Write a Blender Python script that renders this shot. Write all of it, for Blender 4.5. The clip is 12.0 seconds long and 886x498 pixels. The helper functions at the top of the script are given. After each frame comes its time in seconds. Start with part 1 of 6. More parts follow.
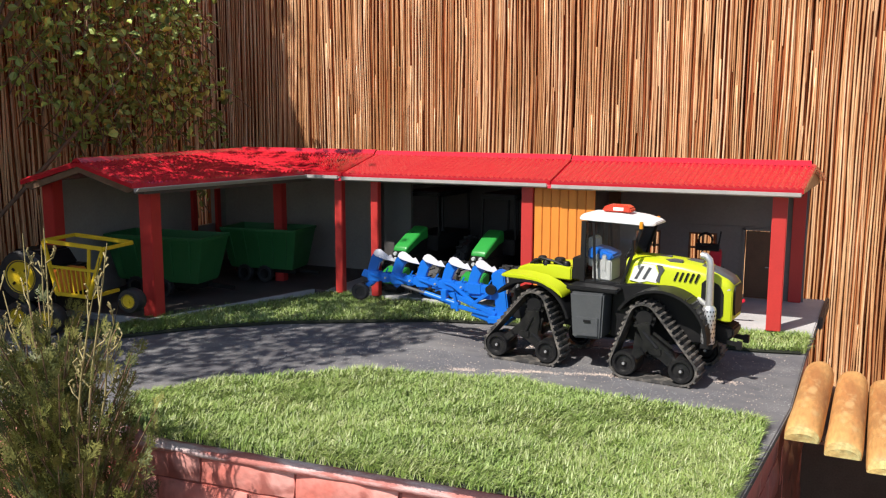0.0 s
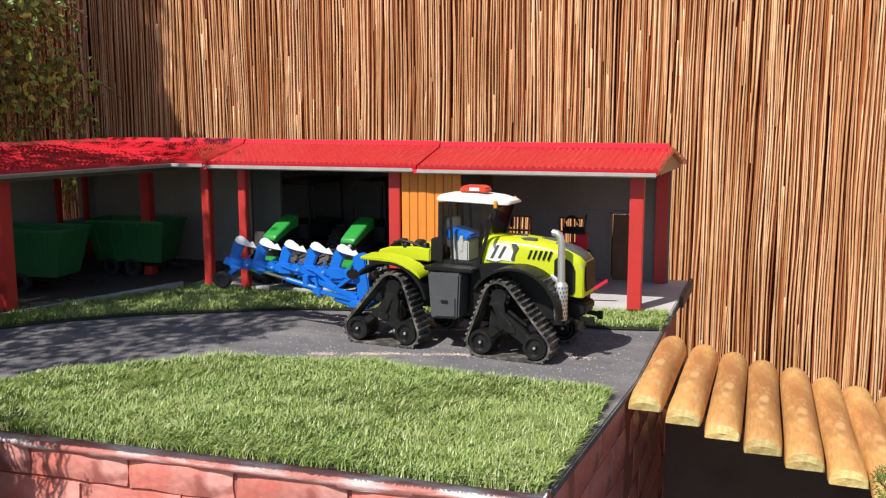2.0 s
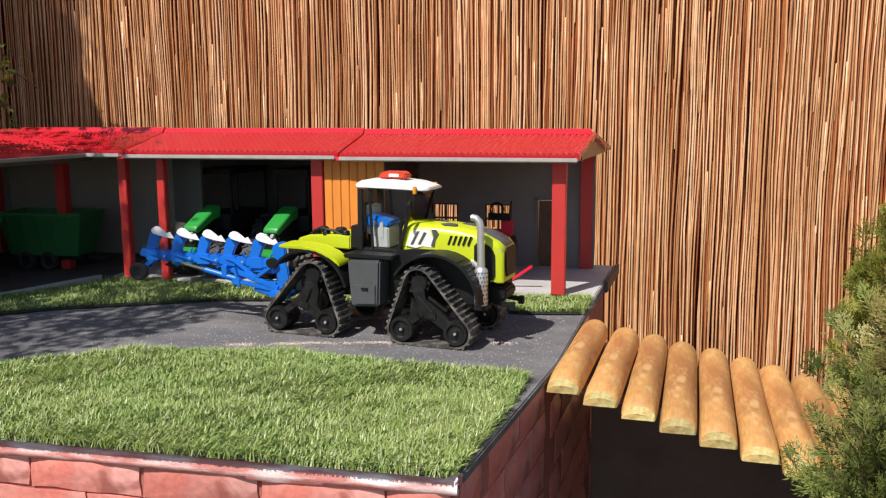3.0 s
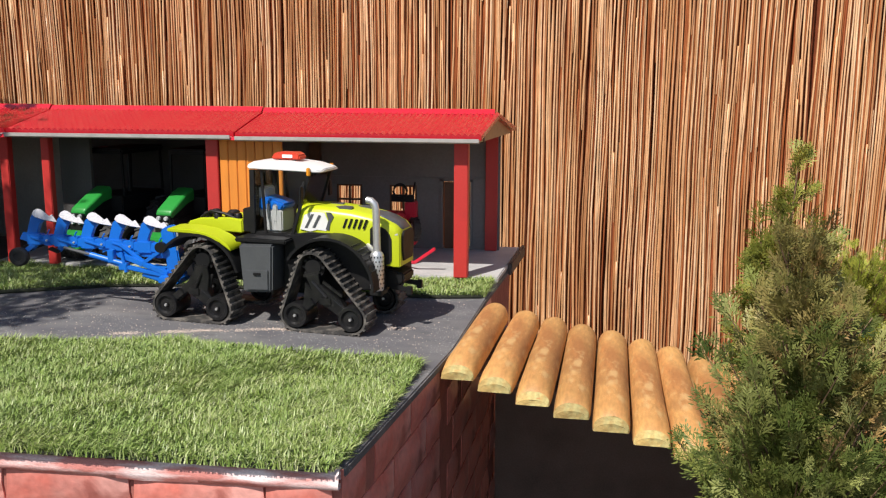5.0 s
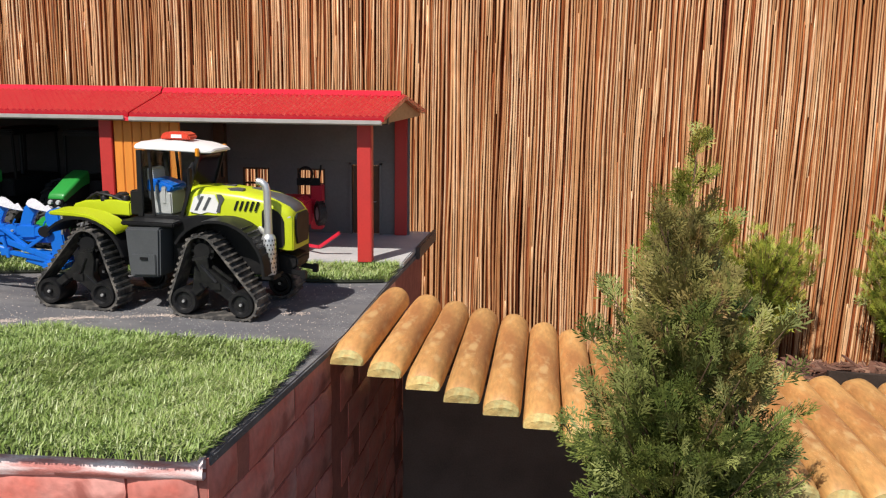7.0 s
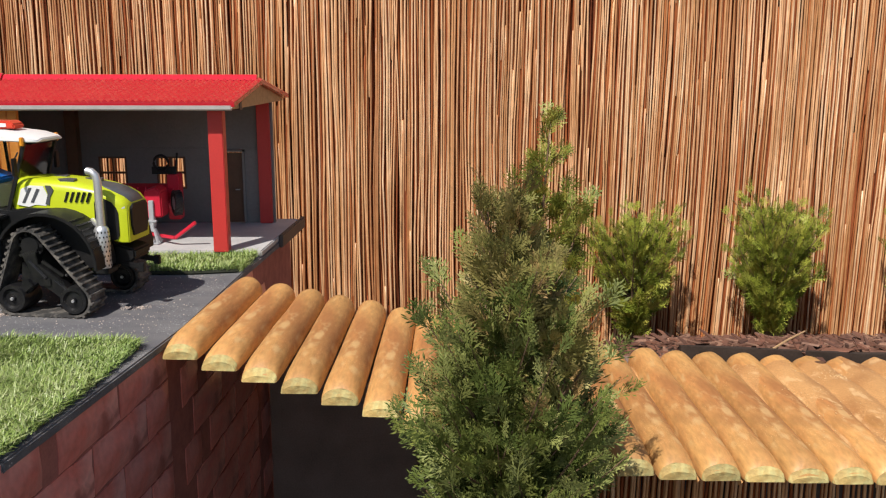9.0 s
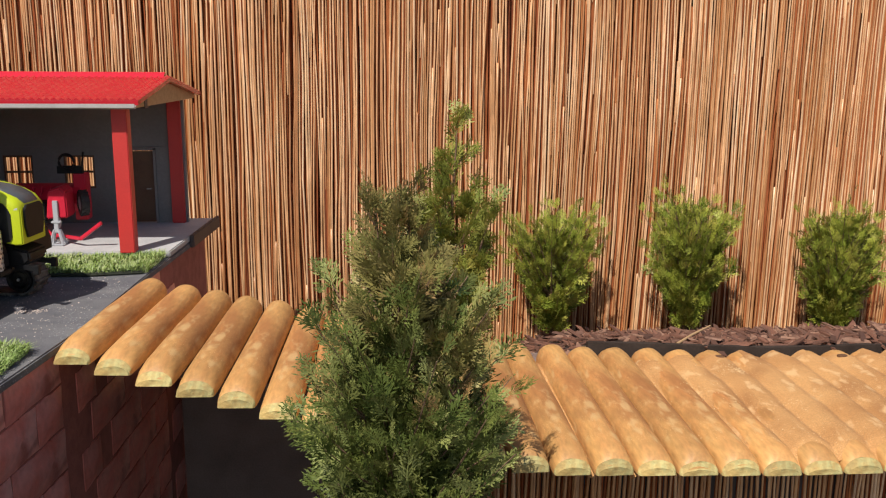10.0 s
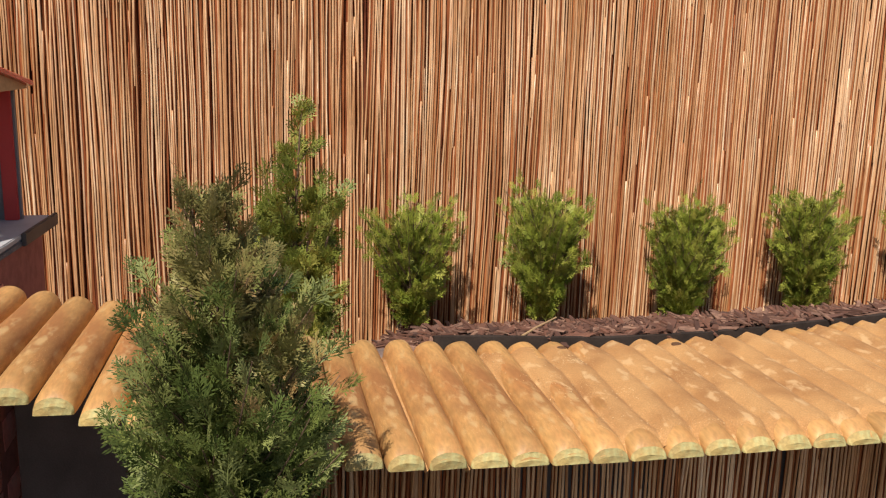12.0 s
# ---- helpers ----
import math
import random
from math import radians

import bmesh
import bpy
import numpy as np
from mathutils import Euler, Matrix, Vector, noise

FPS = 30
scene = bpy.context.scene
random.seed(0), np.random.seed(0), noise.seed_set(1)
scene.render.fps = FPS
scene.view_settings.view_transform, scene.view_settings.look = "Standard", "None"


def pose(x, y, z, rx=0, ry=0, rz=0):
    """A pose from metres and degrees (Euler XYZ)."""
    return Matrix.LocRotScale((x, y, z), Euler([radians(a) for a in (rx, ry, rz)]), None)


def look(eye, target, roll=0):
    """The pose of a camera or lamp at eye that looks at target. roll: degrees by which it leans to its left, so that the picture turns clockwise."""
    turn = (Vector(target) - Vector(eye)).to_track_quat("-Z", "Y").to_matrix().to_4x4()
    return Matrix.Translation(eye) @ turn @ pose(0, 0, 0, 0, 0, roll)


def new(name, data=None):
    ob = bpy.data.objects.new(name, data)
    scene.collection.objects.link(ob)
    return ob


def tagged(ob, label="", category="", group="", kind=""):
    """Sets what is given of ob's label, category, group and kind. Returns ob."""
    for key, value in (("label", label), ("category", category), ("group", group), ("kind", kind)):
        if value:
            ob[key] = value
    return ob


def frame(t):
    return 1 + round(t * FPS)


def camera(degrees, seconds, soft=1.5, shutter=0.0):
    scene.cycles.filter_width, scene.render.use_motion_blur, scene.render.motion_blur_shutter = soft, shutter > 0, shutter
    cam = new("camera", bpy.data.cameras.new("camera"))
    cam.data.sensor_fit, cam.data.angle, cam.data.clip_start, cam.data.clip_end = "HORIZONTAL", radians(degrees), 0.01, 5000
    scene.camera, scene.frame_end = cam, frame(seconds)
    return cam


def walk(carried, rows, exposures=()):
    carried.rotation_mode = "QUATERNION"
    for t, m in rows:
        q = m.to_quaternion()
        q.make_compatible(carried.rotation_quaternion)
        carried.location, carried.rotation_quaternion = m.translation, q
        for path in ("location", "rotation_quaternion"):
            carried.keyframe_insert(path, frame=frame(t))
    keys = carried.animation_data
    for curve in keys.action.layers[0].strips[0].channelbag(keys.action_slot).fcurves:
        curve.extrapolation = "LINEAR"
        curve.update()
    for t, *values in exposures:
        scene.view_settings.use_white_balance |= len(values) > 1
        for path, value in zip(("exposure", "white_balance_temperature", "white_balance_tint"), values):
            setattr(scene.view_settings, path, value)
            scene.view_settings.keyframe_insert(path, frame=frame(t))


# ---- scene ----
cam = camera(52.0, 12.0, soft=1.2)
PATH = [
    (0, (0.041, -1.281, 0.436), (-0.701, 0.55, 0.128), 0.1),
    (0.5, (0.062, -1.267, 0.42), (-0.646, 0.579, 0.119), 0.0),
    (1, (0.082, -1.255, 0.428), (-0.588, 0.605, 0.125), -0.1),
    (1.5, (0.113, -1.243, 0.42), (-0.512, 0.633, 0.12), -0.1),
    (2, (0.13, -1.244, 0.398), (-0.435, 0.651, 0.098), -0.1),
    (2.5, (0.159, -1.244, 0.404), (-0.351, 0.666, 0.097), -0.3),
    (3, (0.164, -1.222, 0.386), (-0.28, 0.702, 0.069), -0.4),
    (5, (0.2, -1.179, 0.387), (-0.078, 0.769, 0.024), 0.2),
    (5.5, (0.213, -1.167, 0.389), (-0.038, 0.783, 0.019), 0.3),
    (6, (0.223, -1.162, 0.384), (0.005, 0.79, 0.007), 0.4),
    (6.5, (0.239, -1.157, 0.38), (0.056, 0.798, -0.002), 0.6),
    (7, (0.267, -1.145, 0.373), (0.118, 0.812, -0.013), 0.7),
    (9, (0.374, -1.117, 0.369), (0.405, 0.839, -0.048), 0.1),
    (9.5, (0.4, -1.119, 0.372), (0.488, 0.834, -0.048), 0.4),
    (10, (0.434, -1.119, 0.375), (0.588, 0.829, -0.051), 0.4),
    (10.5, (0.455, -1.117, 0.377), (0.673, 0.825, -0.051), 0.6),
    (11, (0.479, -1.119, 0.374), (0.767, 0.813, -0.055), 0.9),
    (11.5, (0.503, -1.12, 0.372), (0.849, 0.803, -0.057), 1.0),
    (12, (0.5, -1.116, 0.375), (0.907, 0.793, -0.059), 1.4),
]
EXPOSURES = [(0, 0.5), (1.5, 0.46), (2.5, 0.34), (5, 0.25), (7, 0.2), (9, 0.14), (12, 0.05)]
walk(cam, [(t, look(eye, target, roll)) for t, eye, target, roll in PATH], EXPOSURES)

# ---- light ----
LIGHT = Vector((0.55, 1.0, -1.5)).normalized()
world = bpy.data.worlds.new("sky")
scene.world = world
world.use_nodes = True
wn = world.node_tree.nodes
sky = wn.new("ShaderNodeTexSky")
sky.sky_type, sky.sun_disc = "NISHITA", False
sky.sun_elevation = math.asin(-LIGHT.z)
sky.sun_rotation = math.atan2(-LIGHT.x, -LIGHT.y)
world.node_tree.links.new(sky.outputs[0], wn["Background"].inputs[0])
wn["Background"].inputs[1].default_value = 0.092
sun = new("sun", bpy.data.lights.new("sun", "SUN"))
sun.data.energy, sun.data.angle, sun.data.color = 4.8, radians(0.6), (1.0, 0.94, 0.875)
sun.matrix_world = look((-3, -4, 5), Vector((-3, -4, 5)) + LIGHT)


# ---- materials ----
def mat(name, color, rough=0.6, metal=0.0, var=0.25, scale=40.0, bump=0.15, bscale=300.0, tint=None, island=0.0, obj=0.0, spec=0.5, coat=0.0, ramp=None, stretch=None):
    """Colour broken by coarse and fine noise, with fine relief. island, obj: spread of brightness from piece to piece."""
    m = bpy.data.materials.new(name)
    m.use_nodes = True
    nt = m.node_tree
    n, k = nt.nodes, nt.links.new
    b = n["Principled BSDF"]
    tc = n.new("ShaderNodeTexCoord")
    co = tc.outputs["Object"]
    if stretch:
        mp = n.new("ShaderNodeMapping")
        mp.inputs["Scale"].default_value = stretch
        k(co, mp.inputs[0])
        co = mp.outputs[0]
    coarse, fine = n.new("ShaderNodeTexNoise"), n.new("ShaderNodeTexNoise")
    coarse.inputs["Scale"].default_value, fine.inputs["Scale"].default_value = scale, bscale
    coarse.inputs["Detail"].default_value, fine.inputs["Detail"].default_value = 5, 3
    k(co, coarse.inputs[0])
    k(co, fine.inputs[0])
    base = n.new("ShaderNodeMix")
    base.data_type = "RGBA"
    other = tint or [c * 0.55 for c in color]
    base.inputs[6].default_value, base.inputs[7].default_value = (*color, 1), (*other, 1)
    if ramp:
        src = n.new("ShaderNodeNewGeometry").outputs["Random Per Island"] if island else n.new("ShaderNodeObjectInfo").outputs["Random"]
        cr = n.new("ShaderNodeValToRGB")
        cr.color_ramp.interpolation = "LINEAR"
        els = cr.color_ramp.elements
        els[0].position, els[0].color = 0.0, (*ramp[0], 1)
        els[1].position, els[1].color = 1.0, (*ramp[-1], 1)
        for i, c in enumerate(ramp[1:-1], 1):
            e = els.new(i / (len(ramp) - 1))
            e.color = (*c, 1)
        k(src, cr.inputs[0])
        k(cr.outputs[0], base.inputs[6])
    fac = n.new("ShaderNodeMapRange")
    fac.inputs[1].default_value, fac.inputs[2].default_value, fac.inputs[4].default_value = 0.42, 0.68, var * 2
    k(coarse.outputs[0], fac.inputs[0])
    k(fac.outputs[0], base.inputs[0])
    out = base.outputs[2]
    grain = n.new("ShaderNodeMapRange")
    grain.inputs[3].default_value, grain.inputs[4].default_value = 1 - var, 1 + var
    k(fine.outputs[0], grain.inputs[0])
    amount = grain.outputs[0]
    if (island or obj) and not ramp:
        src = n.new("ShaderNodeNewGeometry").outputs["Random Per Island"] if island else n.new("ShaderNodeObjectInfo").outputs["Random"]
        sp = n.new("ShaderNodeMapRange")
        d = island or obj
        sp.inputs[3].default_value, sp.inputs[4].default_value = 1 - d, 1 + d
        k(src, sp.inputs[0])
        mul = n.new("ShaderNodeMath")
        mul.operation = "MULTIPLY"
        k(sp.outputs[0], mul.inputs[0])
        k(amount, mul.inputs[1])
        amount = mul.outputs[0]
    vm = n.new("ShaderNodeVectorMath")
    vm.operation = "SCALE"
    k(out, vm.inputs[0])
    k(amount, vm.inputs["Scale"])
    k(vm.outputs[0], b.inputs["Base Color"])
    b.inputs["Metallic"].default_value = metal
    b.inputs["Specular IOR Level"].default_value = spec
    b.inputs["Coat Weight"].default_value = coat
    rr = n.new("ShaderNodeMapRange")
    rr.inputs[3].default_value, rr.inputs[4].default_value = max(0.02, rough - 0.12), min(1.0, rough + 0.12)
    k(coarse.outputs[0], rr.inputs[0])
    k(rr.outputs[0], b.inputs["Roughness"])
    if bump:
        bp = n.new("ShaderNodeBump")
        bp.inputs["Strength"].default_value, bp.inputs["Distance"].default_value = bump, 0.002
        k(fine.outputs[0], bp.inputs["Height"])
        k(bp.outputs[0], b.inputs["Normal"])
    return m


def glass(name, color=(0.9, 0.93, 0.92)):
    m = bpy.data.materials.new(name)
    m.use_nodes = True
    nt = m.node_tree
    nt.nodes.remove(nt.nodes["Principled BSDF"])
    tr, gl, mx, fr = (nt.nodes.new("ShaderNode" + x) for x in ("BsdfTransparent", "BsdfGlossy", "MixShader", "Fresnel"))
    tr.inputs[0].default_value = (*color, 1)
    gl.inputs["Roughness"].default_value = 0.05
    nt.links.new(fr.outputs[0], mx.inputs[0])
    nt.links.new(tr.outputs[0], mx.inputs[1])
    nt.links.new(gl.outputs[0], mx.inputs[2])
    nt.links.new(mx.outputs[0], nt.nodes["Material Output"].inputs[0])
    return m


REED = mat("reed", (0.5, 0.3, 0.13), 0.34, var=0.37, scale=2.6, bscale=30, bump=0.3, island=1, stretch=(3, 3, 1), tint=(0.43, 0.19, 0.065),
           ramp=[(0.4, 0.165, 0.066), (0.74, 0.42, 0.2), (0.88, 0.57, 0.32), (0.78, 0.44, 0.22), (0.94, 0.68, 0.42), (0.46, 0.2, 0.083), (0.84, 0.5, 0.26)])
# darkened copy of the reed colour: shade between the front canes put into colour
REED_SHADED = mat("reed_shaded", (0.3, 0.12, 0.05), 0.7, var=0.25, scale=9, bscale=90, bump=0.3, island=1, stretch=(4, 4, 1), tint=(0.2, 0.04, 0.012), spec=0.1,
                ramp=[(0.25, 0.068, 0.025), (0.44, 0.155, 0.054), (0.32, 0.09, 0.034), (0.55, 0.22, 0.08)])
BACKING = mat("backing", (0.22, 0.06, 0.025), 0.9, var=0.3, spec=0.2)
FELT = mat("roofing_felt", (0.128, 0.125, 0.134), 0.85, var=0.45, scale=7, bscale=520, bump=0.9, tint=(0.2, 0.195, 0.19), stretch=(1, 2.2, 1))


def specks(m, scale, size, color):
    """Adds pale grit to a material: small cells of a Voronoi pattern, thinned out by noise."""
    nt = m.node_tree
    n, k = nt.nodes, nt.links.new
    b_ = n["Principled BSDF"]
    src = b_.inputs["Base Color"].links[0].from_socket
    tc, vo, ns, a, c, mul, mx = (n.new("ShaderNode" + x) for x in ("TexCoord", "TexVoronoi", "TexNoise", "Math", "Math", "Math", "Mix"))
    vo.inputs["Scale"].default_value, ns.inputs["Scale"].default_value = scale, 9
    a.operation, c.operation, mul.operation = "LESS_THAN", "GREATER_THAN", "MULTIPLY"
    a.inputs[1].default_value, c.inputs[1].default_value = size, 0.5
    mx.data_type = "RGBA"
    k(tc.outputs["Object"], vo.inputs["Vector"])
    k(tc.outputs["Object"], ns.inputs["Vector"])
    k(vo.outputs["Distance"], a.inputs[0])
    k(ns.outputs[0], c.inputs[0])
    k(a.outputs[0], mul.inputs[0])
    k(c.outputs[0], mul.inputs[1])
    k(mul.outputs[0], mx.inputs[0])
    k(src, mx.inputs[6])
    mx.inputs[7].default_value = (*color, 1)
    k(mx.outputs[2], b_.inputs["Base Color"])


def stains(m, scale, start, stop, color, stretch=(1, 1, 1), swirl=0.0, most=1.0):
    """Adds soft patches of another colour to a material, where a noise lies between start and stop and above."""
    nt = m.node_tree
    n, k = nt.nodes, nt.links.new
    b_ = n["Principled BSDF"]
    src = b_.inputs["Base Color"].links[0].from_socket
    tc, mp, ns, rg, mx = (n.new("ShaderNode" + x) for x in ("TexCoord", "Mapping", "TexNoise", "MapRange", "Mix"))
    mp.inputs["Scale"].default_value = stretch
    ns.inputs["Scale"].default_value, ns.inputs["Detail"].default_value, ns.inputs["Distortion"].default_value = scale, 6, swirl
    rg.inputs[1].default_value, rg.inputs[2].default_value, rg.inputs[4].default_value = start, stop, most
    mx.data_type = "RGBA"
    k(tc.outputs["Object"], mp.inputs[0])
    k(mp.outputs[0], ns.inputs["Vector"])
    k(ns.outputs[0], rg.inputs[0])
    k(rg.outputs[0], mx.inputs[0])
    k(src, mx.inputs[6])
    mx.inputs[7].default_value = (*color, 1)
    k(mx.outputs[2], b_.inputs["Base Color"])


stains(FELT, 3.0, 0.54, 0.68, (0.23, 0.22, 0.215), (1, 5, 1), 0.6, 0.45)
stains(FELT, 24, 0.55, 0.7, (0.09, 0.09, 0.095), (1, 1.6, 1), 0.3, 0.6)
specks(FELT, 210, 0.2, (0.4, 0.4, 0.39))
specks(FELT, 520, 0.3, (0.2, 0.2, 0.2))

TURF = mat("turf_blades", (0.3, 0.45, 0.12), 0.44, var=0.2, scale=9, bscale=60, bump=0, island=1, tint=(0.2, 0.34, 0.07),
           ramp=[(0.11, 0.175, 0.03), (0.22, 0.305, 0.062), (0.335, 0.41, 0.13), (0.49, 0.52, 0.27), (0.175, 0.26, 0.048), (0.265, 0.35, 0.088)])
TURF_BACK = mat("turf_backing", (0.03, 0.035, 0.02), 0.9)
BRICK = mat("brick_face", (0.68, 0.2, 0.155), 0.3, var=0.3, scale=13, bscale=90, bump=0.5, obj=0.12, tint=(0.86, 0.5, 0.44))
MORTAR = mat("mortar", (0.4, 0.14, 0.11), 0.85, var=0.25)
TOPSTRIP = mat("bleached_strip", (0.55, 0.21, 0.18), 0.35, var=0.55, scale=16, tint=(0.92, 0.8, 0.78), stretch=(1, 1, 6))
ROOF = mat("red_roof", (0.56, 0.018, 0.032), 0.22, coat=0.35, var=0.1, scale=12, bump=0.05, tint=(0.42, 0.015, 0.03))
RED = mat("red_paint", (0.55, 0.04, 0.035), 0.45, var=0.1, scale=20, bump=0.1)
REDDARK = mat("red_plastic", (0.6, 0.022, 0.05), 0.35, var=0.08, scale=20, bump=0.05)
GUTTER = mat("gutter_grey", (0.42, 0.4, 0.38), 0.5, var=0.15)
GREYWALL = mat("grey_render", (0.2, 0.195, 0.19), 0.8, var=0.15, scale=9, bscale=200, bump=0.25)
# grey render lightened where skylight reaches the wing, darkened for the shaded bay
LITWALL = mat("grey_render_lit", (0.36, 0.35, 0.32), 0.8, var=0.15, scale=9, bscale=200, bump=0.25)
SHADEWALL = mat("grey_render_shaded", (0.075, 0.07, 0.067), 0.85, var=0.2, scale=9)
SLAB = mat("floor_slab", (0.46, 0.455, 0.45), 0.75, var=0.2, scale=15, bump=0.2)
ORANGE = mat("orange_wood", (0.8, 0.275, 0.04), 0.5, var=0.12, scale=12, stretch=(6, 6, 1), obj=0.06)
BROWN = mat("brown_door", (0.12, 0.06, 0.03), 0.5, var=0.2)
PINE = mat("pine_board", (0.5, 0.32, 0.16), 0.6, var=0.2, scale=25, stretch=(1, 5, 5))
LOG = mat("log_wood", (0.54, 0.295, 0.1), 0.55, var=0.42, scale=9, bscale=70, bump=0.35, obj=0.2, stretch=(3, 0.7, 3), tint=(0.42, 0.175, 0.055))
LOGEND = mat("log_end", (0.42, 0.29, 0.1), 0.8, var=0.5, scale=55, tint=(0.46, 0.45, 0.2), bump=0.9, bscale=160, obj=0.2)
SAND = mat("sand", (0.53, 0.285, 0.105), 0.9, var=0.42, scale=11, bscale=500, bump=0.6, tint=(0.4, 0.19, 0.062))
BARK = mat("bark_chips", (0.16, 0.07, 0.04), 0.8, var=0.3, scale=50, island=1, ramp=[(0.05, 0.022, 0.015), (0.2, 0.085, 0.05), (0.1, 0.045, 0.03), (0.36, 0.2, 0.13)])
SOIL = mat("soil", (0.06, 0.04, 0.03), 0.95, var=0.3)
EARTH = mat("garden_ground", (0.07, 0.055, 0.04), 0.95, var=0.3, scale=6)
EDGING = mat("edging_strip", (0.045, 0.032, 0.025), 0.9, var=0.4, scale=30, spec=0.2)
UNDER = mat("under_board", (0.28, 0.2, 0.165), 0.8, var=0.3, scale=10)
RUBBER = mat("black_rubber", (0.018, 0.018, 0.019), 0.6, var=0.3, scale=60, tint=(0.05, 0.048, 0.045))
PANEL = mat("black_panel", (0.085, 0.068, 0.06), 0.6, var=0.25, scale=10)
WOODDARK = mat("old_stem", (0.2, 0.12, 0.07), 0.8, var=0.3)


specks(LOG, 420, 0.16, (0.7, 0.44, 0.2))
GRIT = mat("road_grit", (0.56, 0.46, 0.39), 0.9, var=0.3, scale=60, island=0.4)
CRUMB = mat("sand_crumb", (0.74, 0.52, 0.26), 0.9, var=0.25, scale=60)
stains(LOG, 7, 0.53, 0.68, (0.27, 0.11, 0.038), (3, 0.9, 3), 0.4, 0.5)
stains(LOG, 26, 0.56, 0.66, (0.62, 0.42, 0.19), (2, 0.8, 2), 0.2, 0.55)
stains(SAND, 8, 0.55, 0.7, (0.29, 0.125, 0.04), (1.6, 0.8, 1), 0.5, 0.6)
stains(SAND, 30, 0.58, 0.66, (0.7, 0.46, 0.22), (1.5, 0.8, 1), 0.3, 0.6)
stains(BRICK, 16, 0.55, 0.68, (0.28, 0.06, 0.045), (1, 1, 1.6), 0.5, 0.7)
specks(SAND, 460, 0.13, (0.76, 0.54, 0.28))


# ---- mesh tools ----
class Shape:
    """Vertices and faces gathered into one mesh."""

    def __init__(self):
        self.v, self.f = [], []

    def add(self, vs, fs, m=None):
        o = len(self.v)
        self.v += [tuple(m @ Vector(p)) if m else tuple(p) for p in vs]
        self.f += [tuple(i + o for i in f) for f in fs]
        return self

    def box(self, x0, x1, y0, y1, z0, z1, m=None):
        vs = [(x, y, z) for x in (x0, x1) for y in (y0, y1) for z in (z0, z1)]
        return self.add(vs, [(0, 1, 3, 2), (4, 6, 7, 5), (0, 4, 5, 1), (2, 3, 7, 6), (0, 2, 6, 4), (1, 5, 7, 3)], m)

    def prism(self, poly, a, b, axis="y", m=None):
        """A polygon extruded from a to b: (x, z) along y, (x, y) along z or (y, z) along x."""
        put = {"y": lambda p, d: (p[0], d, p[1]), "z": lambda p, d: (p[0], p[1], d), "x": lambda p, d: (d, p[0], p[1])}[axis]
        n = len(poly)
        vs = [put(p, a) for p in poly] + [put(p, b) for p in poly]
        fs = [tuple(range(n)), tuple(range(2 * n - 1, n - 1, -1))] + [(i, i + n, (i + 1) % n + n, (i + 1) % n) for i in range(n)]
        return self.add(vs, fs, m)

    def loft(self, rings, closed=True, caps=True, m=None):
        n = len(rings[0])
        vs = [p for r in rings for p in r]
        fs = []
        for i in range(len(rings) - 1):
            for j in range(n if closed else n - 1):
                fs.append((i * n + j, i * n + (j + 1) % n, (i + 1) * n + (j + 1) % n, (i + 1) * n + j))
        if caps and closed:
            fs += [tuple(range(n))[::-1], tuple(range((len(rings) - 1) * n, len(rings) * n))]
        return self.add(vs, fs, m)

    def tube(self, pts, r, n=8, m=None):
        """A round bar along points; r is one radius or one for each point."""
        pts = [Vector(p) for p in pts]
        rs = r if isinstance(r, (list, tuple)) else [r] * len(pts)
        rings = []
        for i, p in enumerate(pts):
            d = (pts[min(i + 1, len(pts) - 1)] - pts[max(i - 1, 0)]).normalized()
            side = d.cross(Vector((0, 0, 1)) if abs(d.z) < 0.95 else Vector((1, 0, 0))).normalized()
            up = side.cross(d)
            rings.append([p + rs[i] * (math.cos(2 * math.pi * j / n) * side + math.sin(2 * math.pi * j / n) * up) for j in range(n)])
        return self.loft(rings, m=m)

    def wheel(self, profile, n=28, m=None):
        """A profile of (radius, y) turned about the y axis; one that ends where it began makes a hollow ring."""
        rings = [[(r * math.cos(2 * math.pi * j / n), y, r * math.sin(2 * math.pi * j / n)) for j in range(n)] for r, y in profile]
        return self.loft(rings, caps=profile[0] != profile[-1], m=m)

    def bar(self, a, b, w, h, m=None):
        """A square bar from a to b, w wide and h high."""
        a, b = Vector(a), Vector(b)
        d = (b - a).normalized()
        side = d.cross(Vector((0, 0, 1)) if abs(d.z) < 0.97 else Vector((1, 0, 0))).normalized()
        up = side.cross(d)
        q = [(-w / 2, -h / 2), (w / 2, -h / 2), (w / 2, h / 2), (-w / 2, h / 2)]
        return self.loft([[p + side * s + up * u for s, u in q] for p in (a, b)], m=m)


def mesh_of(name, shape, material, bevel=0.0, smooth=40, segs=2):
    me = bpy.data.meshes.new(name)
    me.from_pydata(shape.v, [], shape.f)
    me.materials.append(material)
    bm = bmesh.new()
    bm.from_mesh(me)
    bmesh.ops.recalc_face_normals(bm, faces=bm.faces)
    if bevel:
        edges = [e for e in bm.edges if len(e.link_faces) == 2 and e.calc_face_angle(0) > 0.6]
        bmesh.ops.bevel(bm, geom=edges, offset=bevel, segments=segs, affect="EDGES", clamp_overlap=True)
    bm.to_mesh(me)
    bm.free()
    if smooth:
        me.polygons.foreach_set("use_smooth", [True] * len(me.polygons))
        me.set_sharp_from_angle(angle=radians(smooth))
    return me


def part(name, shape, material, parent=None, label="", bevel=0.0, smooth=40, at=None, segs=2):
    ob = new(name, mesh_of(name, shape, material, bevel, smooth, segs))
    if parent:
        ob.parent = parent
    if at is not None:
        ob.matrix_basis = at
    return tagged(ob, label)


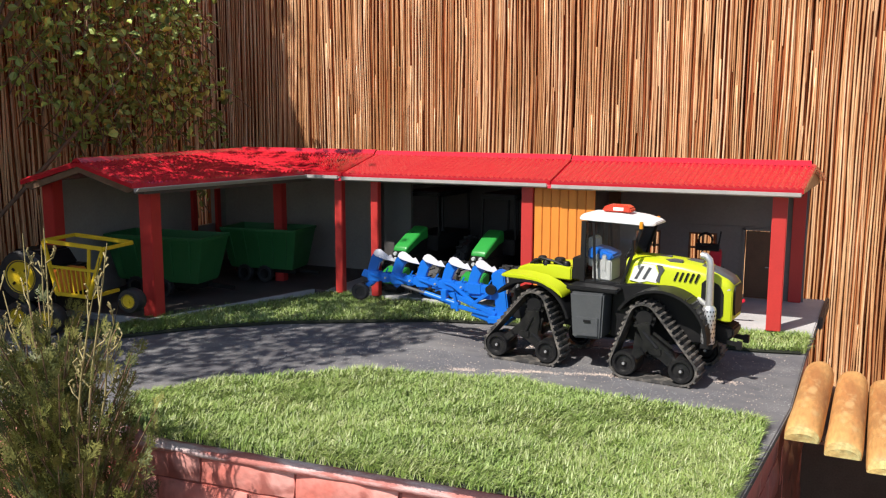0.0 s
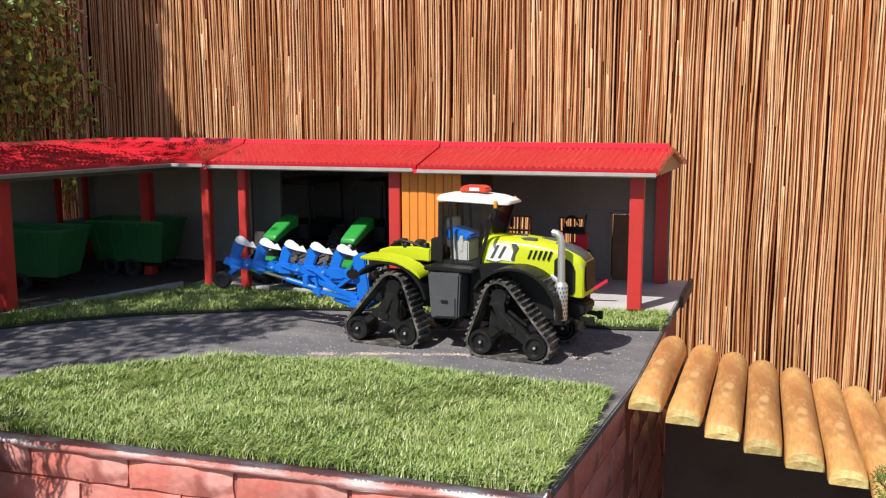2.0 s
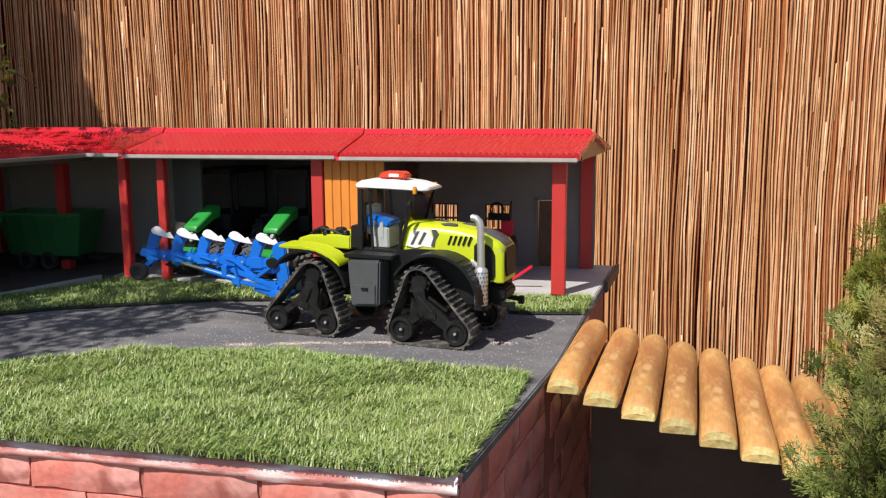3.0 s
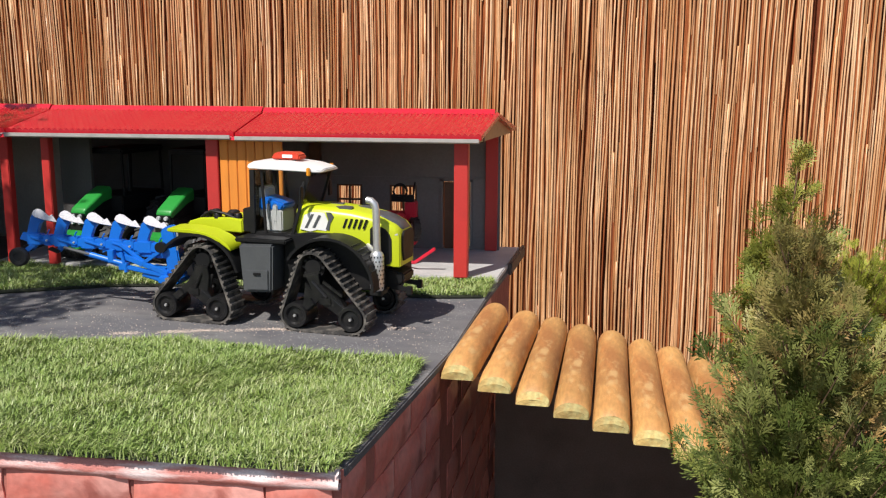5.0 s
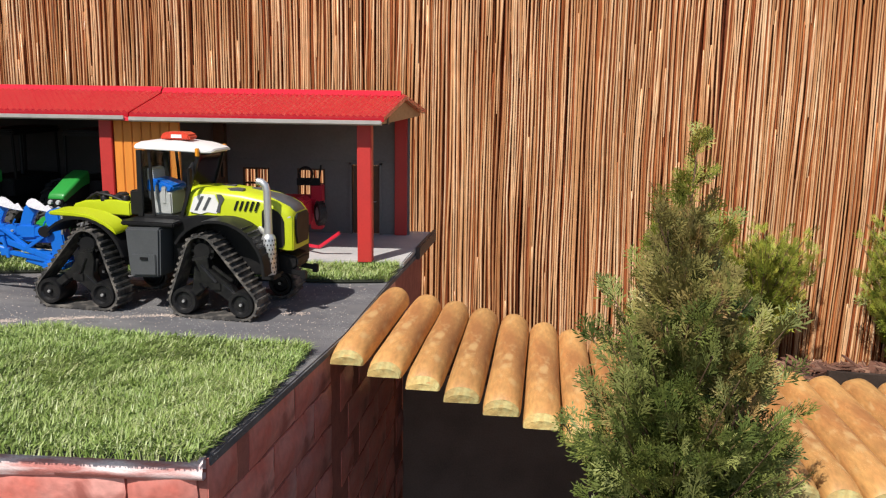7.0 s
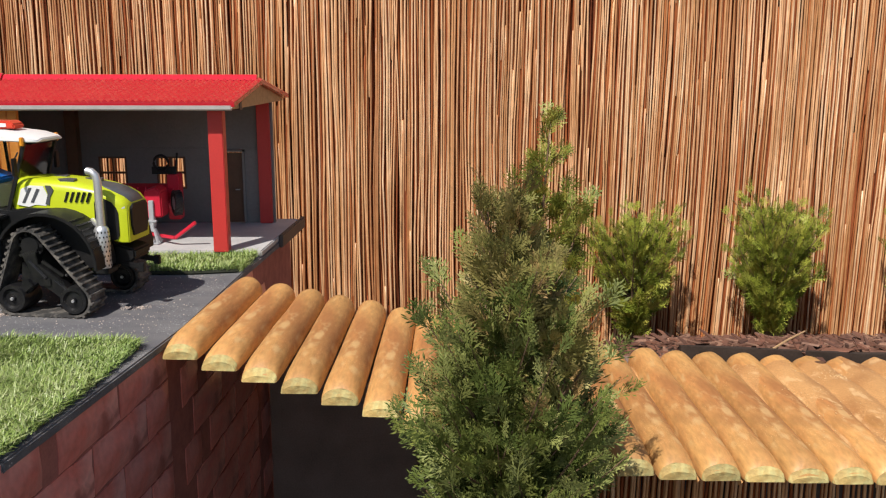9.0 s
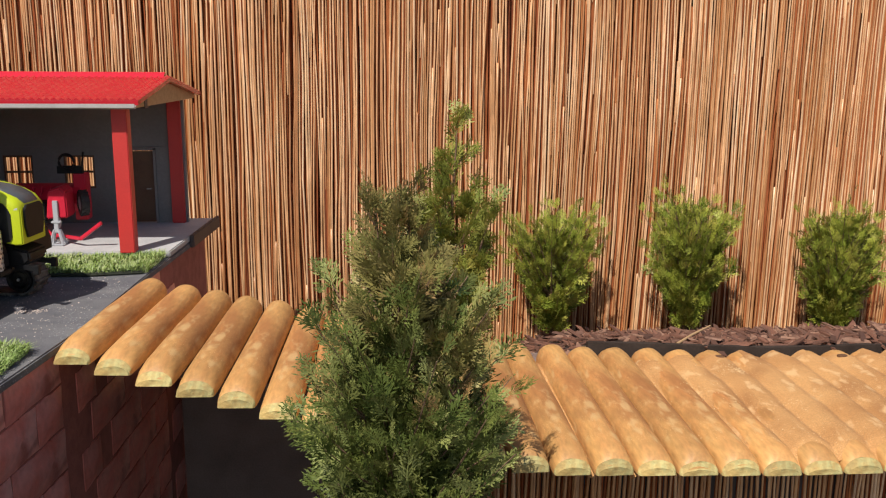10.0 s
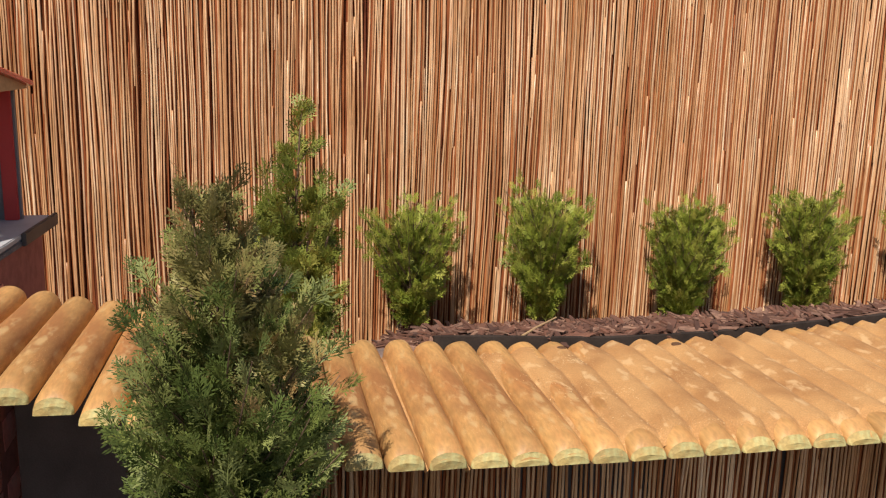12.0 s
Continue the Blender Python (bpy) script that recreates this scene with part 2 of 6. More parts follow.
def thing(name, label, category, group="", at=None, kind=""):
    ob = new(name)
    ob.empty_display_size = 0.02
    if at is not None:
        ob.matrix_basis = at
    return tagged(ob, label, category, group, kind)


def raw(name, verts, faces, material, parent=None, smooth=False):
    """A large mesh straight from arrays."""
    me = bpy.data.meshes.new(name)
    me.from_pydata(verts, [], faces)
    me.materials.append(material)
    if smooth:
        me.polygons.foreach_set("use_smooth", [True] * len(me.polygons))
    ob = new(name, me)
    if parent:
        ob.parent = parent
    return ob


# ---- ground and fence ----
ground = tagged(part("ground", Shape().box(-60, 60, -60, 60, -0.75, -0.6), EARTH), "dark bare garden soil around the raised model", "ground", kind="structure")


def reeds(name, a, b, z0, z1, step, radius, label, seed, lean=0.006):
    """Thin canes standing side by side from a to b, long and slightly crooked, with a row behind in a colour darkened
    for shade and a few loose canes before them.
    """
    rnd = random.Random(seed)
    a, b = Vector((*a, 0)), Vector((*b, 0))
    along = (b - a).normalized()
    out = Vector((along.y, -along.x, 0))
    length = (b - a).length
    n, k = 6, 12
    for layer in range(2):
        vs, fs = [], []
        s = 0.0
        while s < length:
            s += step * rnd.uniform(0.8, 1.2) * (1.0 if layer == 0 else 0.62)
            za = z0 - rnd.uniform(0.0, 2.1)
            while za < z1:
                zb = za + rnd.uniform(1.3, 2.4)
                loose = layer == 0 and rnd.random() < 0.025
                r0 = radius * rnd.uniform(0.78, 1.18)
                tilt = rnd.gauss(0, lean * (3.5 if loose else 1.0))
                depth = (0.0 if layer == 0 else -0.0072) + rnd.uniform(-0.003, 0.003) + (0.0045 if loose else 0.0)
                phase, bend, own = rnd.uniform(0, 6.28), rnd.gauss(0, 0.0022), rnd.uniform(0, 90)
                o = len(vs)
                lo, hi = max(z0, za), min(z1, zb + rnd.uniform(0.0, 0.22))
                if hi - lo > 0.02:
                    for i in range(k + 1):
                        z = lo + (hi - lo) * i / k
                        u = (z - za) / (zb - za)
                        sway = 0.018 * noise.noise((s * 1.6, z * 0.7, seed)) + 0.006 * noise.noise((s * 13, z * 2.2, seed + 5.5)) + 0.0034 * noise.noise((own, z * 8, 0.7))
                        p = a + along * (s + sway + tilt * (z - (lo + hi) / 2) + bend * math.sin(u * 5 + phase)) + out * (depth + 0.006 * noise.noise((s * 3.3, z * 1.3, seed + 9.1)))
                        r = r0 * (1.0 - 0.24 * u) * min(1.0, 0.45 + 14 * u)
                        for j in range(n):
                            w = 2 * math.pi * j / n
                            q = p + along * (r * math.cos(w)) + out * (r * math.sin(w))
                            vs.append((q.x, q.y, z))
                    for i in range(k):
                        for j in range(n):
                            fs.append((o + i * n + j, o + i * n + (j + 1) % n, o + (i + 1) * n + (j + 1) % n, o + (i + 1) * n + j))
                    fs.append(tuple(o + k * n + j for j in range(n)))
                za = zb
        ob = raw(name if layer == 0 else "rear_reeds", vs, fs, REED if layer == 0 else REED_SHADED, None, smooth=True)
        tagged(ob, label if layer == 0 else "rear row of reeds coloured dark for its shade", "reed mat", "reed mats", "stuff")


FY = 1.276
# unseen sheet added behind the mats; its dark colour stands for shade between reeds
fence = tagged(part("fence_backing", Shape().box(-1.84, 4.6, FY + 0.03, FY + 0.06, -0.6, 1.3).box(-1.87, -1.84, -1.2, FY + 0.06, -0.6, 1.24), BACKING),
               "dark sheet behind the reeds for the shaded gaps", "fence", kind="structure")
for i, (x0, x1) in enumerate([(-1.8, -0.156), (-0.132, 0.774), (0.79, 2.7), (2.71, 4.5)]):
    reeds("reed_mat", (x0, FY), (x1, FY), -0.6, 1.28, 0.007, 0.0028, "brown reed matting hung on the garden fence", 11 + i)
reeds("reed_mat", (-1.8, -1.1), (-1.8, FY), -0.6, 1.22, 0.0078, 0.003, "reed matting on the shaded side fence", 31, 0.02)

# ---- the raised table ----
table = tagged(part("road", Shape().prism([(-2.0, -0.331), (-0.02, -0.331), (0.034, 0.1), (0.052, 0.43), (0.09, 0.9), (-1.75, 0.95), (-2.0, 0.9)], -0.012, 0.0, "z"), FELT, bevel=0.002),
               "dark grey speckled felt road across the table", "road", kind="structure")
core = tagged(part("wall_table", Shape().prism([(-2.0, -0.335), (-0.024, -0.335), (0.024, 0.1), (0.05, 0.53), (0.06, 0.9), (-2.0, 0.9)], -0.6, -0.0125, "z"), MORTAR),
              "red brick wall of the raised model table", "wall", kind="structure")


trim = Shape()
for k in range(66):
    xa, xb = -2.0 + 1.975 * k / 66, -2.0 + 1.975 * (k + 1) / 66
    trim.loft([[(x, -0.336, -0.0225 - dz), (x, -0.3428 - dy, -0.022 - dz), (x, -0.3452 - dy, -0.018), (x, -0.3455 - 1.3 * dy, -0.014), (x, -0.3438 - dy, -0.011), (x, -0.3432 - dy, -0.006), (x, -0.3405 - dy, -0.0005), (x, -0.332, 0.0005)] for x, dy, dz in
               [(x, 0.0012 * noise.noise((x * 26, 1.1, 0)), 0.003 * noise.noise((x * 19, 4.4, 0))) for x in (xa, xb)]], caps=False)
tagged(part("trim_edge", trim, TOPSTRIP, smooth=60), "bleached torn edge of the wall covering", "trim", kind="structure")


def turf(name, poly, count, seed, label, h=0.017):
    """A cut of artificial grass: backing and many bent blades."""
    cx, cy = sum(q[0] for q in poly) / len(poly), sum(q[1] for q in poly) / len(poly)
    inner = [(q[0] + (0.012 if q[0] < cx else -0.006), q[1] + (0.002 if q[1] < cy else -0.004)) for q in poly]
    mat_ = tagged(part(name, Shape().prism(inner, 0.001, 0.006, "z"), TURF_BACK, bevel=0.002), label, "lawn", kind="structure")
    rnd = np.random.default_rng(seed)
    P = np.array(poly)
    lo, hi = P.min(0), P.max(0)
    pts = rnd.uniform(lo, hi, (count * 4, 2))
    inside = np.zeros(len(pts), bool)
    j = len(P) - 1
    for i in range(len(P)):
        c = ((P[i, 1] > pts[:, 1]) != (P[j, 1] > pts[:, 1])) & (pts[:, 0] < (P[j, 0] - P[i, 0]) * (pts[:, 1] - P[i, 1]) / (P[j, 1] - P[i, 1] + 1e-12) + P[i, 0])
        inside ^= c
        j = i
    pts = pts[inside][:count]
    n = len(pts)
    ang = rnd.uniform(-2.4, 2.4, n) + np.array([2.2 * noise.noise((px * 6, py * 6, seed + 3.3)) for px, py in pts])
    bend = rnd.uniform(0.3, 1.25, n)
    hh = h * rnd.uniform(0.55, 1.2, n) * np.array([0.95 + 0.45 * noise.noise((px * 9, py * 9, seed)) + 0.3 * noise.noise((px * 30, py * 30, seed + 7)) for px, py in pts])
    w = rnd.uniform(0.0005, 0.001, n)
    dx, dy = np.cos(ang), np.sin(ang)
    vs = np.zeros((n, 5, 3))
    for i, (u, ww) in enumerate([(0, 1), (0, -1), (0.55, 0.9), (0.55, -0.9), (1, 0)]):
        out = hh * bend * u * u
        vs[:, i, 0] = pts[:, 0] + dx * out - dy * w * ww
        vs[:, i, 1] = pts[:, 1] + dy * out + dx * w * ww
        vs[:, i, 1] = np.maximum(vs[:, i, 1], lo[1] + 0.002)
        vs[:, i, 2] = 0.002 + hh * u * (1 - 0.35 * bend * u)
    base = (np.arange(n) * 5)[:, None]
    quads = (base + np.array([[0, 1, 3, 2]])).tolist()
    tris = (base + np.array([[2, 3, 4]])).tolist()
    ob = raw("artificial_grass", vs.reshape(-1, 3).tolist(), quads + tris, TURF)
    return tagged(ob, "dense green plastic grass blades", "grass", kind="stuff")


turf("lawn_front", [(-0.028, -0.3535), (-0.4, -0.3545), (-0.742, -0.355), (-0.83, -0.325), (-0.887, -0.216), (-0.795, -0.098), (-0.632, 0.015), (-0.5, 0.045), (-0.39, 0.055), (-0.12, 0.03), (0.004, 0.012), (-0.006, -0.15)],
     95000, 3, "bright green artificial grass mat with cut edges")
turf("lawn_back", [(-1.25, 0.0), (-1.17, 0.041), (-1.08, 0.156), (-0.95, 0.26), (-0.826, 0.326), (-0.66, 0.4), (-0.507, 0.43), (-0.27, 0.412), (-0.03, 0.405), (0.05, 0.42), (0.055, 0.54), (-0.99, 0.548), (-1.2, 0.2)],
     42000, 4, "narrow strip of artificial grass before the barn")

# sandy grit dragged along the road in two tracks, and loose grains between
rnd = random.Random(91)
vs, fs = [], []
for q in range(5200):
    u = rnd.random()
    if q < 2600:
        x, y = -0.5 + 0.46 * u + rnd.gauss(0, 0.01), float(np.interp(u, (0, 0.35, 0.6, 1), (0.098, 0.142, 0.166, 0.2))) + 0.006 * noise.noise((u * 9, 1, 2)) + rnd.gauss(0, 0.0042)
    elif q < 3900:
        x, y = -0.46 + 0.34 * u + rnd.gauss(0, 0.01), float(np.interp(u, (0, 0.4, 0.7, 1), (0.272, 0.325, 0.348, 0.352))) + rnd.gauss(0, 0.005)
    else:
        x, y = rnd.uniform(-0.75, 0.02), rnd.uniform(0.06, 0.4)
    if q < 3900 and noise.noise((x * 17, y * 9, 6.1)) < -0.3 + 0.4 * rnd.random() ** 2:
        continue
    r = rnd.uniform(0.0005, 0.0011) if q < 3900 else rnd.uniform(0.0004, 0.0011)
    o = len(vs)
    for dx, dy, dz in ((1, 0, 0), (0, 1, 0), (-1, 0, 0), (0, -1, 0), (0, 0, 0.9), (0, 0, -0.9)):
        vs.append((x + r * dx * rnd.uniform(0.7, 1.5), y + r * dy * rnd.uniform(0.7, 1.5), 0.0004 + r * dz))
    fs += [(o, o + 1, o + 4), (o + 1, o + 2, o + 4), (o + 2, o + 3, o + 4), (o + 3, o, o + 4), (o + 1, o, o + 5), (o + 2, o + 1, o + 5), (o + 3, o + 2, o + 5), (o, o + 3, o + 5)]
tagged(raw("road_grit", vs, fs, GRIT), "pale sandy grit strewn over the felt road", "grit", kind="stuff")

# ---- log path ----
HALF, TALL = 0.0266, 0.031        # half width and height of a half-round log


def far_end(x):
    return float(np.interp(x, (0.05, 0.3, 0.5, 0.7, 0.95, 1.1, 1.3, 1.47, 1.63, 2.1), (0.362, 0.388, 0.385, 0.352, 0.315, 0.29, 0.296, 0.322, 0.345, 0.42)))


def log_spot(i):
    """Near end, far end and the underside of the log number i, and how far its far end swings to the right."""
    x = 0.05 + 0.0525 * i
    z = -0.018 - 0.0122 * i if i < 9 else -0.128 - 0.004 * min(i - 9, 3)
    near = 0.012 - 0.0095 * i if i < 10 else max(-0.108, -0.083 - 0.0035 * (i - 10))
    return x, near, far_end(x), z, 0.024 * max(0.0, 1 - i / 11)


# unseen boards added below and behind the logs to keep sun off the space underneath
tagged(part("path_sun_block", Shape().loft([[(x, y0, z - 0.008), (x, y1, z - 0.008), (x, 0.6, z - 0.078), (x, 0.6, z - 0.07), (x, y1, z), (x, y0, z)] for x, y0, y1, z in
                                                      [(0.056, 0.1, 0.38, -0.03), (0.5, 0.1, 0.38, -0.132), (0.64, 0.03, 0.33, -0.146), (1.0, 0.03, 0.28, -0.146), (2.1, 0.03, 0.38, -0.146)]]), UNDER),
                   "boards added under the log path to block sun", "boards", kind="structure")


def log_outline(u):
    """Outline of a half-round log, u from 0 at one foot to 1 at the other."""
    w = math.pi * u
    return -math.cos(w), math.sin(w) ** 0.82


def make_log(i):
    x, near, far, z, swing = log_spot(i)
    rnd = random.Random(100 + i)
    n = 14
    wide, tall = HALF * (rnd.uniform(0.91, 0.955) if i < 13 else rnd.uniform(0.96, 0.995)), TALL * rnd.uniform(0.93, 1.05)
    L = far - near
    cut = rnd.uniform(0.26, 0.46)         # how much of the end is left upright
    roll = rnd.uniform(0.012, 0.02)
    stations = [(0.0, 0.92, cut), (roll * 0.35, 0.95, cut + (1 - cut) * 0.42), (roll, 0.98, 0.86), (roll * 2.2, 1.0, 0.97), (0.1, 1.0, 1.0), (0.18, 1.0, 1.0), (0.26, 1.0, 1.0),
                (L - 0.035, 1.0, 1.0), (L - 0.014, 0.98, 0.95), (L - 0.005, 0.93, 0.8), (L, 0.86, 0.55)]
    rings = []
    for d, q, h in stations:
        ring = []
        for j in range(n + 1):
            cx, cz = log_outline(j / n)
            wob = 1 + 0.05 * noise.noise((cx * 1.3 + i * 3.7, cz * 1.5, d * 11))
            lip = 0.0015 * noise.noise((cx * 2 + i * 1.7, cz * 2, 5.5)) if d < 0.005 else 0.0
            ring.append((wide * q * cx * (wob if 0 < j < n else 1), d + lip, tall * h * cz * wob))
        rings.append(ring)
    lg = part("log", Shape().loft(rings), LOG, smooth=50, at=pose(x, near, z, 0, 0, -math.degrees(math.atan2(swing, L)) + rnd.gauss(0, 0.35)))
    tagged(lg, "half-round pale brown wooden log laid crosswise", "log", "logs of the path")
    face = []
    for q, dy, h in ((0.84, -0.0022, cut * 0.9), (0.93, 0.0005, cut * 1.02), (0.95, roll * 0.3, cut + (1 - cut) * 0.39)):
        face.append([(wide * q * log_outline(j / n)[0], dy + 0.0015 * noise.noise((log_outline(j / n)[0] * 2 + i * 1.7, log_outline(j / n)[1] * 2, 5.5)), tall * h * log_outline(j / n)[1] + 0.0006) for j in range(n + 1)])
    part("end_face", Shape().loft(face), LOGEND, lg, "greenish cut end", smooth=50)
    if i in (18, 22):
        kx, up = (0.004, 0.0) if i == 18 else (-0.006, 0.0015)
        part("knot", Shape().loft([[(kx + r * math.cos(w * 0.7), L - 0.05 + 0.8 * r * math.sin(w * 0.7), tall * 1.02 + hz + up) for w in range(9)] for r, hz in ((0.009, -0.006), (0.0085, -0.0005), (0.005, 0.0006))]), BROWN, lg, "dark knot", smooth=50)
    return lg


for i in range(38):
    make_log(i)

# sand swept over the level part of the path, thin on the crowns and deeper in the grooves
vs, fs = [], []
nu, nv = 420, 70
for a in range(nu + 1):
    x = 0.68 + 1.36 * a / nu
    i = (x - 0.05) / 0.0525
    near = max(-0.108, -0.083 - 0.0035 * max(0.0, i - 10))
    far = far_end(x)
    z = -0.128 - 0.004 * min(max(i - 9, 0), 3)
    off = abs(i - round(i)) * 2
    for b in range(nv + 1):
        y = near + 0.014 + (far - near - 0.022) * b / nv
        v = b / nv
        cover = min(1.0, max(0.0, (x - 0.76 + 0.12 * noise.noise((x * 5, y * 9, 7.7))) / 0.28))
        soft = 0.55 + 0.4 * noise.noise((x * 6 - y * 3, y * 5, 0.3))
        groove = (0.021 - 0.012 * cover * min(1.0, soft + 0.5)) * off ** 2.2
        lift = -0.0075 + cover * (0.0094 + 0.0022 * noise.noise((x * 12, y * 7, 3.1)))
        ends = 0.22 * max(0.0, 0.075 + 0.06 * noise.noise((x * 22, 3, 1)) - v) + 0.09 * max(0.0, v - 0.9) * (0.4 + off)
        grain = 0.0007 * noise.noise((x * 140, y * 140, 4.3)) + 0.0014 * max(0.0, noise.noise((x * 70, y * 45, 9.3)) - 0.15) * (1 if noise.noise((x * 4, y * 5, 2.2)) > 0.1 else 0.2)
        vs.append((x, y, z + TALL + lift - groove - ends + grain + 0.0012 * noise.noise((x * 30 - y * 14, y * 16, 1.3))))
for a in range(nu):
    for b in range(nv):
        o = a * (nv + 1) + b
        fs.append((o, o + nv + 1, o + nv + 2, o + 1))
tagged(raw("sand", vs, fs, SAND, smooth=True), "loose golden sand dusted over the logs", "sand", kind="stuff")

# coarse crumbs on the sand
rnd = random.Random(77)
vs, fs = [], []
for _ in range(1500):
    u = rnd.random()
    if rnd.random() < 0.65:
        x, y = 0.985 + 0.12 * u + rnd.gauss(0, 0.012), 0.2 - 0.25 * u + rnd.gauss(0, 0.015)
    else:
        x, y = rnd.uniform(0.85, 1.6), rnd.uniform(-0.07, 0.25)
    i = (x - 0.05) / 0.0525
    off = abs(i - round(i)) * 2
    z, r = -0.1085 - 0.011 * off ** 2.2, rnd.uniform(0.0003, 0.001)
    o = len(vs)
    for dx, dy, dz in ((1, 0, 0), (0, 1, 0), (-1, 0, 0), (0, -1, 0), (0, 0, 0.9), (0, 0, -0.9)):
        vs.append((x + r * dx * rnd.uniform(0.7, 1.5), y + r * dy * rnd.uniform(0.7, 1.5), z + r * dz))
    fs += [(o, o + 1, o + 4), (o + 1, o + 2, o + 4), (o + 2, o + 3, o + 4), (o + 3, o, o + 4), (o + 1, o, o + 5), (o + 2, o + 1, o + 5), (o + 3, o + 2, o + 5), (o, o + 3, o + 5)]
tagged(raw("sand_crumbs", vs, fs, CRUMB), "pale coarse crumbs of damp sand", "sand", kind="stuff")

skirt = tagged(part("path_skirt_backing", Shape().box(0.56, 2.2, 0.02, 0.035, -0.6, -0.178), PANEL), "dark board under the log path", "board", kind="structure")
reeds("reed_mat", (0.56, 0.012), (2.2, 0.01), -0.6, -0.165, 0.0062, 0.0024, "reed matting skirt in the shade under the logs", 51)
tagged(part("path_back_panel", Shape().box(0.056, 0.9, 0.6, 0.615, -0.6, -0.225), UNDER), "black board behind the ramp", "board", kind="structure")

# planting bed behind the path
def bed_level(x, y):
    y0 = far_end(x) + 0.024
    return -0.118 - 0.285 * (y - y0) / (1.27 - y0) - max(0.0, 0.9 - x) * 0.5


vs, fs = [], []
nu, nv = 90, 30
for a in range(nu + 1):
    for b in range(nv + 1):
        x = 0.5 + 3.4 * a / nu
        y0 = far_end(x) + 0.024
        y = y0 + (1.27 - y0) * b / nv
        vs.append((x, y, bed_level(x, y) + 0.012 * noise.noise((x * 6, y * 6, 2)) ))
for a in range(nu):
    for b in range(nv):
        o = a * (nv + 1) + b
        fs.append((o, o + nv + 1, o + nv + 2, o + 1))
tagged(raw("planting_bed", vs, fs, SOIL, smooth=True), "dark soil of the planting bed along the fence", "soil", kind="structure")
edge = Shape()
pts = [(0.1 * k, far_end(0.1 * k) + 0.004) for k in range(8, 33)]
for (xa, ya), (xb, yb) in zip(pts[:-1], pts[1:]):
    edge.loft([[(x, y, -0.2), (x, y + 0.018, -0.2), (x, y + 0.014, -0.1115 + 0.0015 * math.sin(x * 31)), (x, y + 0.003, -0.111)] for x, y in ((xa, ya), (xb, yb))])
tagged(part("bed_edging", edge, EDGING), "black rubber edging strip of the planting bed", "edging", kind="structure")
rnd = random.Random(5)
vs, fs = [], []
for i in range(5200):
    x = rnd.uniform(0.75, 3.2)
    y = far_end(x) + 0.016 + (1.244 - far_end(x)) * rnd.random()
    z = bed_level(x, y) + rnd.uniform(-0.002, 0.014)
    m = pose(x, y, z, rnd.gauss(0, 10), rnd.gauss(0, 10), rnd.uniform(0, 360))
    l, w, h = rnd.uniform(0.006, 0.042), rnd.uniform(0.002, 0.008), rnd.uniform(0.0015, 0.004)
    o = len(vs)
    for px, py, pz in [(-l, -w, 0), (l * 0.8, -w * 0.5, 0), (l, w, 0), (-l * 0.7, w * 0.8, 0), (-l, -w, h), (l * 0.7, -w * 0.6, h), (l, w * 0.7, h), (-l * 0.8, w * 0.6, h)]:
        vs.append(tuple(m @ Vector((px, py, pz))))
    fs += [(o, o + 3, o + 2, o + 1), (o + 4, o + 5, o + 6, o + 7), (o, o + 1, o + 5, o + 4), (o + 1, o + 2, o + 6, o + 5), (o + 2, o + 3, o + 7, o + 6), (o + 3, o, o + 4, o + 7)]
tagged(raw("bark_mulch", vs, fs, BARK), "reddish brown bark mulch strewn over the bed", "mulch", kind="stuff")

# ---- barn ----
FLOOR = 0.012
GY, RY, BY = 0.513, 0.69, 0.872          # gutter, ridge and rear eave
GZ, RZ = 0.283, 0.3185
XR, XJ, XK, XC = 0.04, -0.45, -0.93, -1.31     # right end, two joints, ridge of the wing
barn = thing("barn", "model barn with red roof and grey walls", "barn")
part("floor_slab", Shape().prism([(-1.0, 0.552), (0.062, 0.545), (0.085, 0.885), (-1.0, 0.885)], 0.0005, FLOOR, "z"), SLAB, barn, "pale grey concrete floor", bevel=0.002)
# the wing's shade is put into this floor piece's dark colour
part("floor_slab", Shape().prism([(-1.5, 0.162), (-1.185, 0.162), (-1.035, 0.552), (-1.001, 0.552), (-1.001, 0.885), (-1.5, 0.885)], 0.0005, FLOOR, "z"), PANEL, barn, "wing floor coloured dark for its shade", bevel=0.002)
part("floor_edge", Shape().prism([(-1.5, 0.152), (-1.178, 0.152), (-1.026, 0.549), (-1.034, 0.551), (-1.184, 0.161), (-1.5, 0.161)], 0.0005, FLOOR + 0.001, "z"), SLAB, barn, "pale edge of the floor")


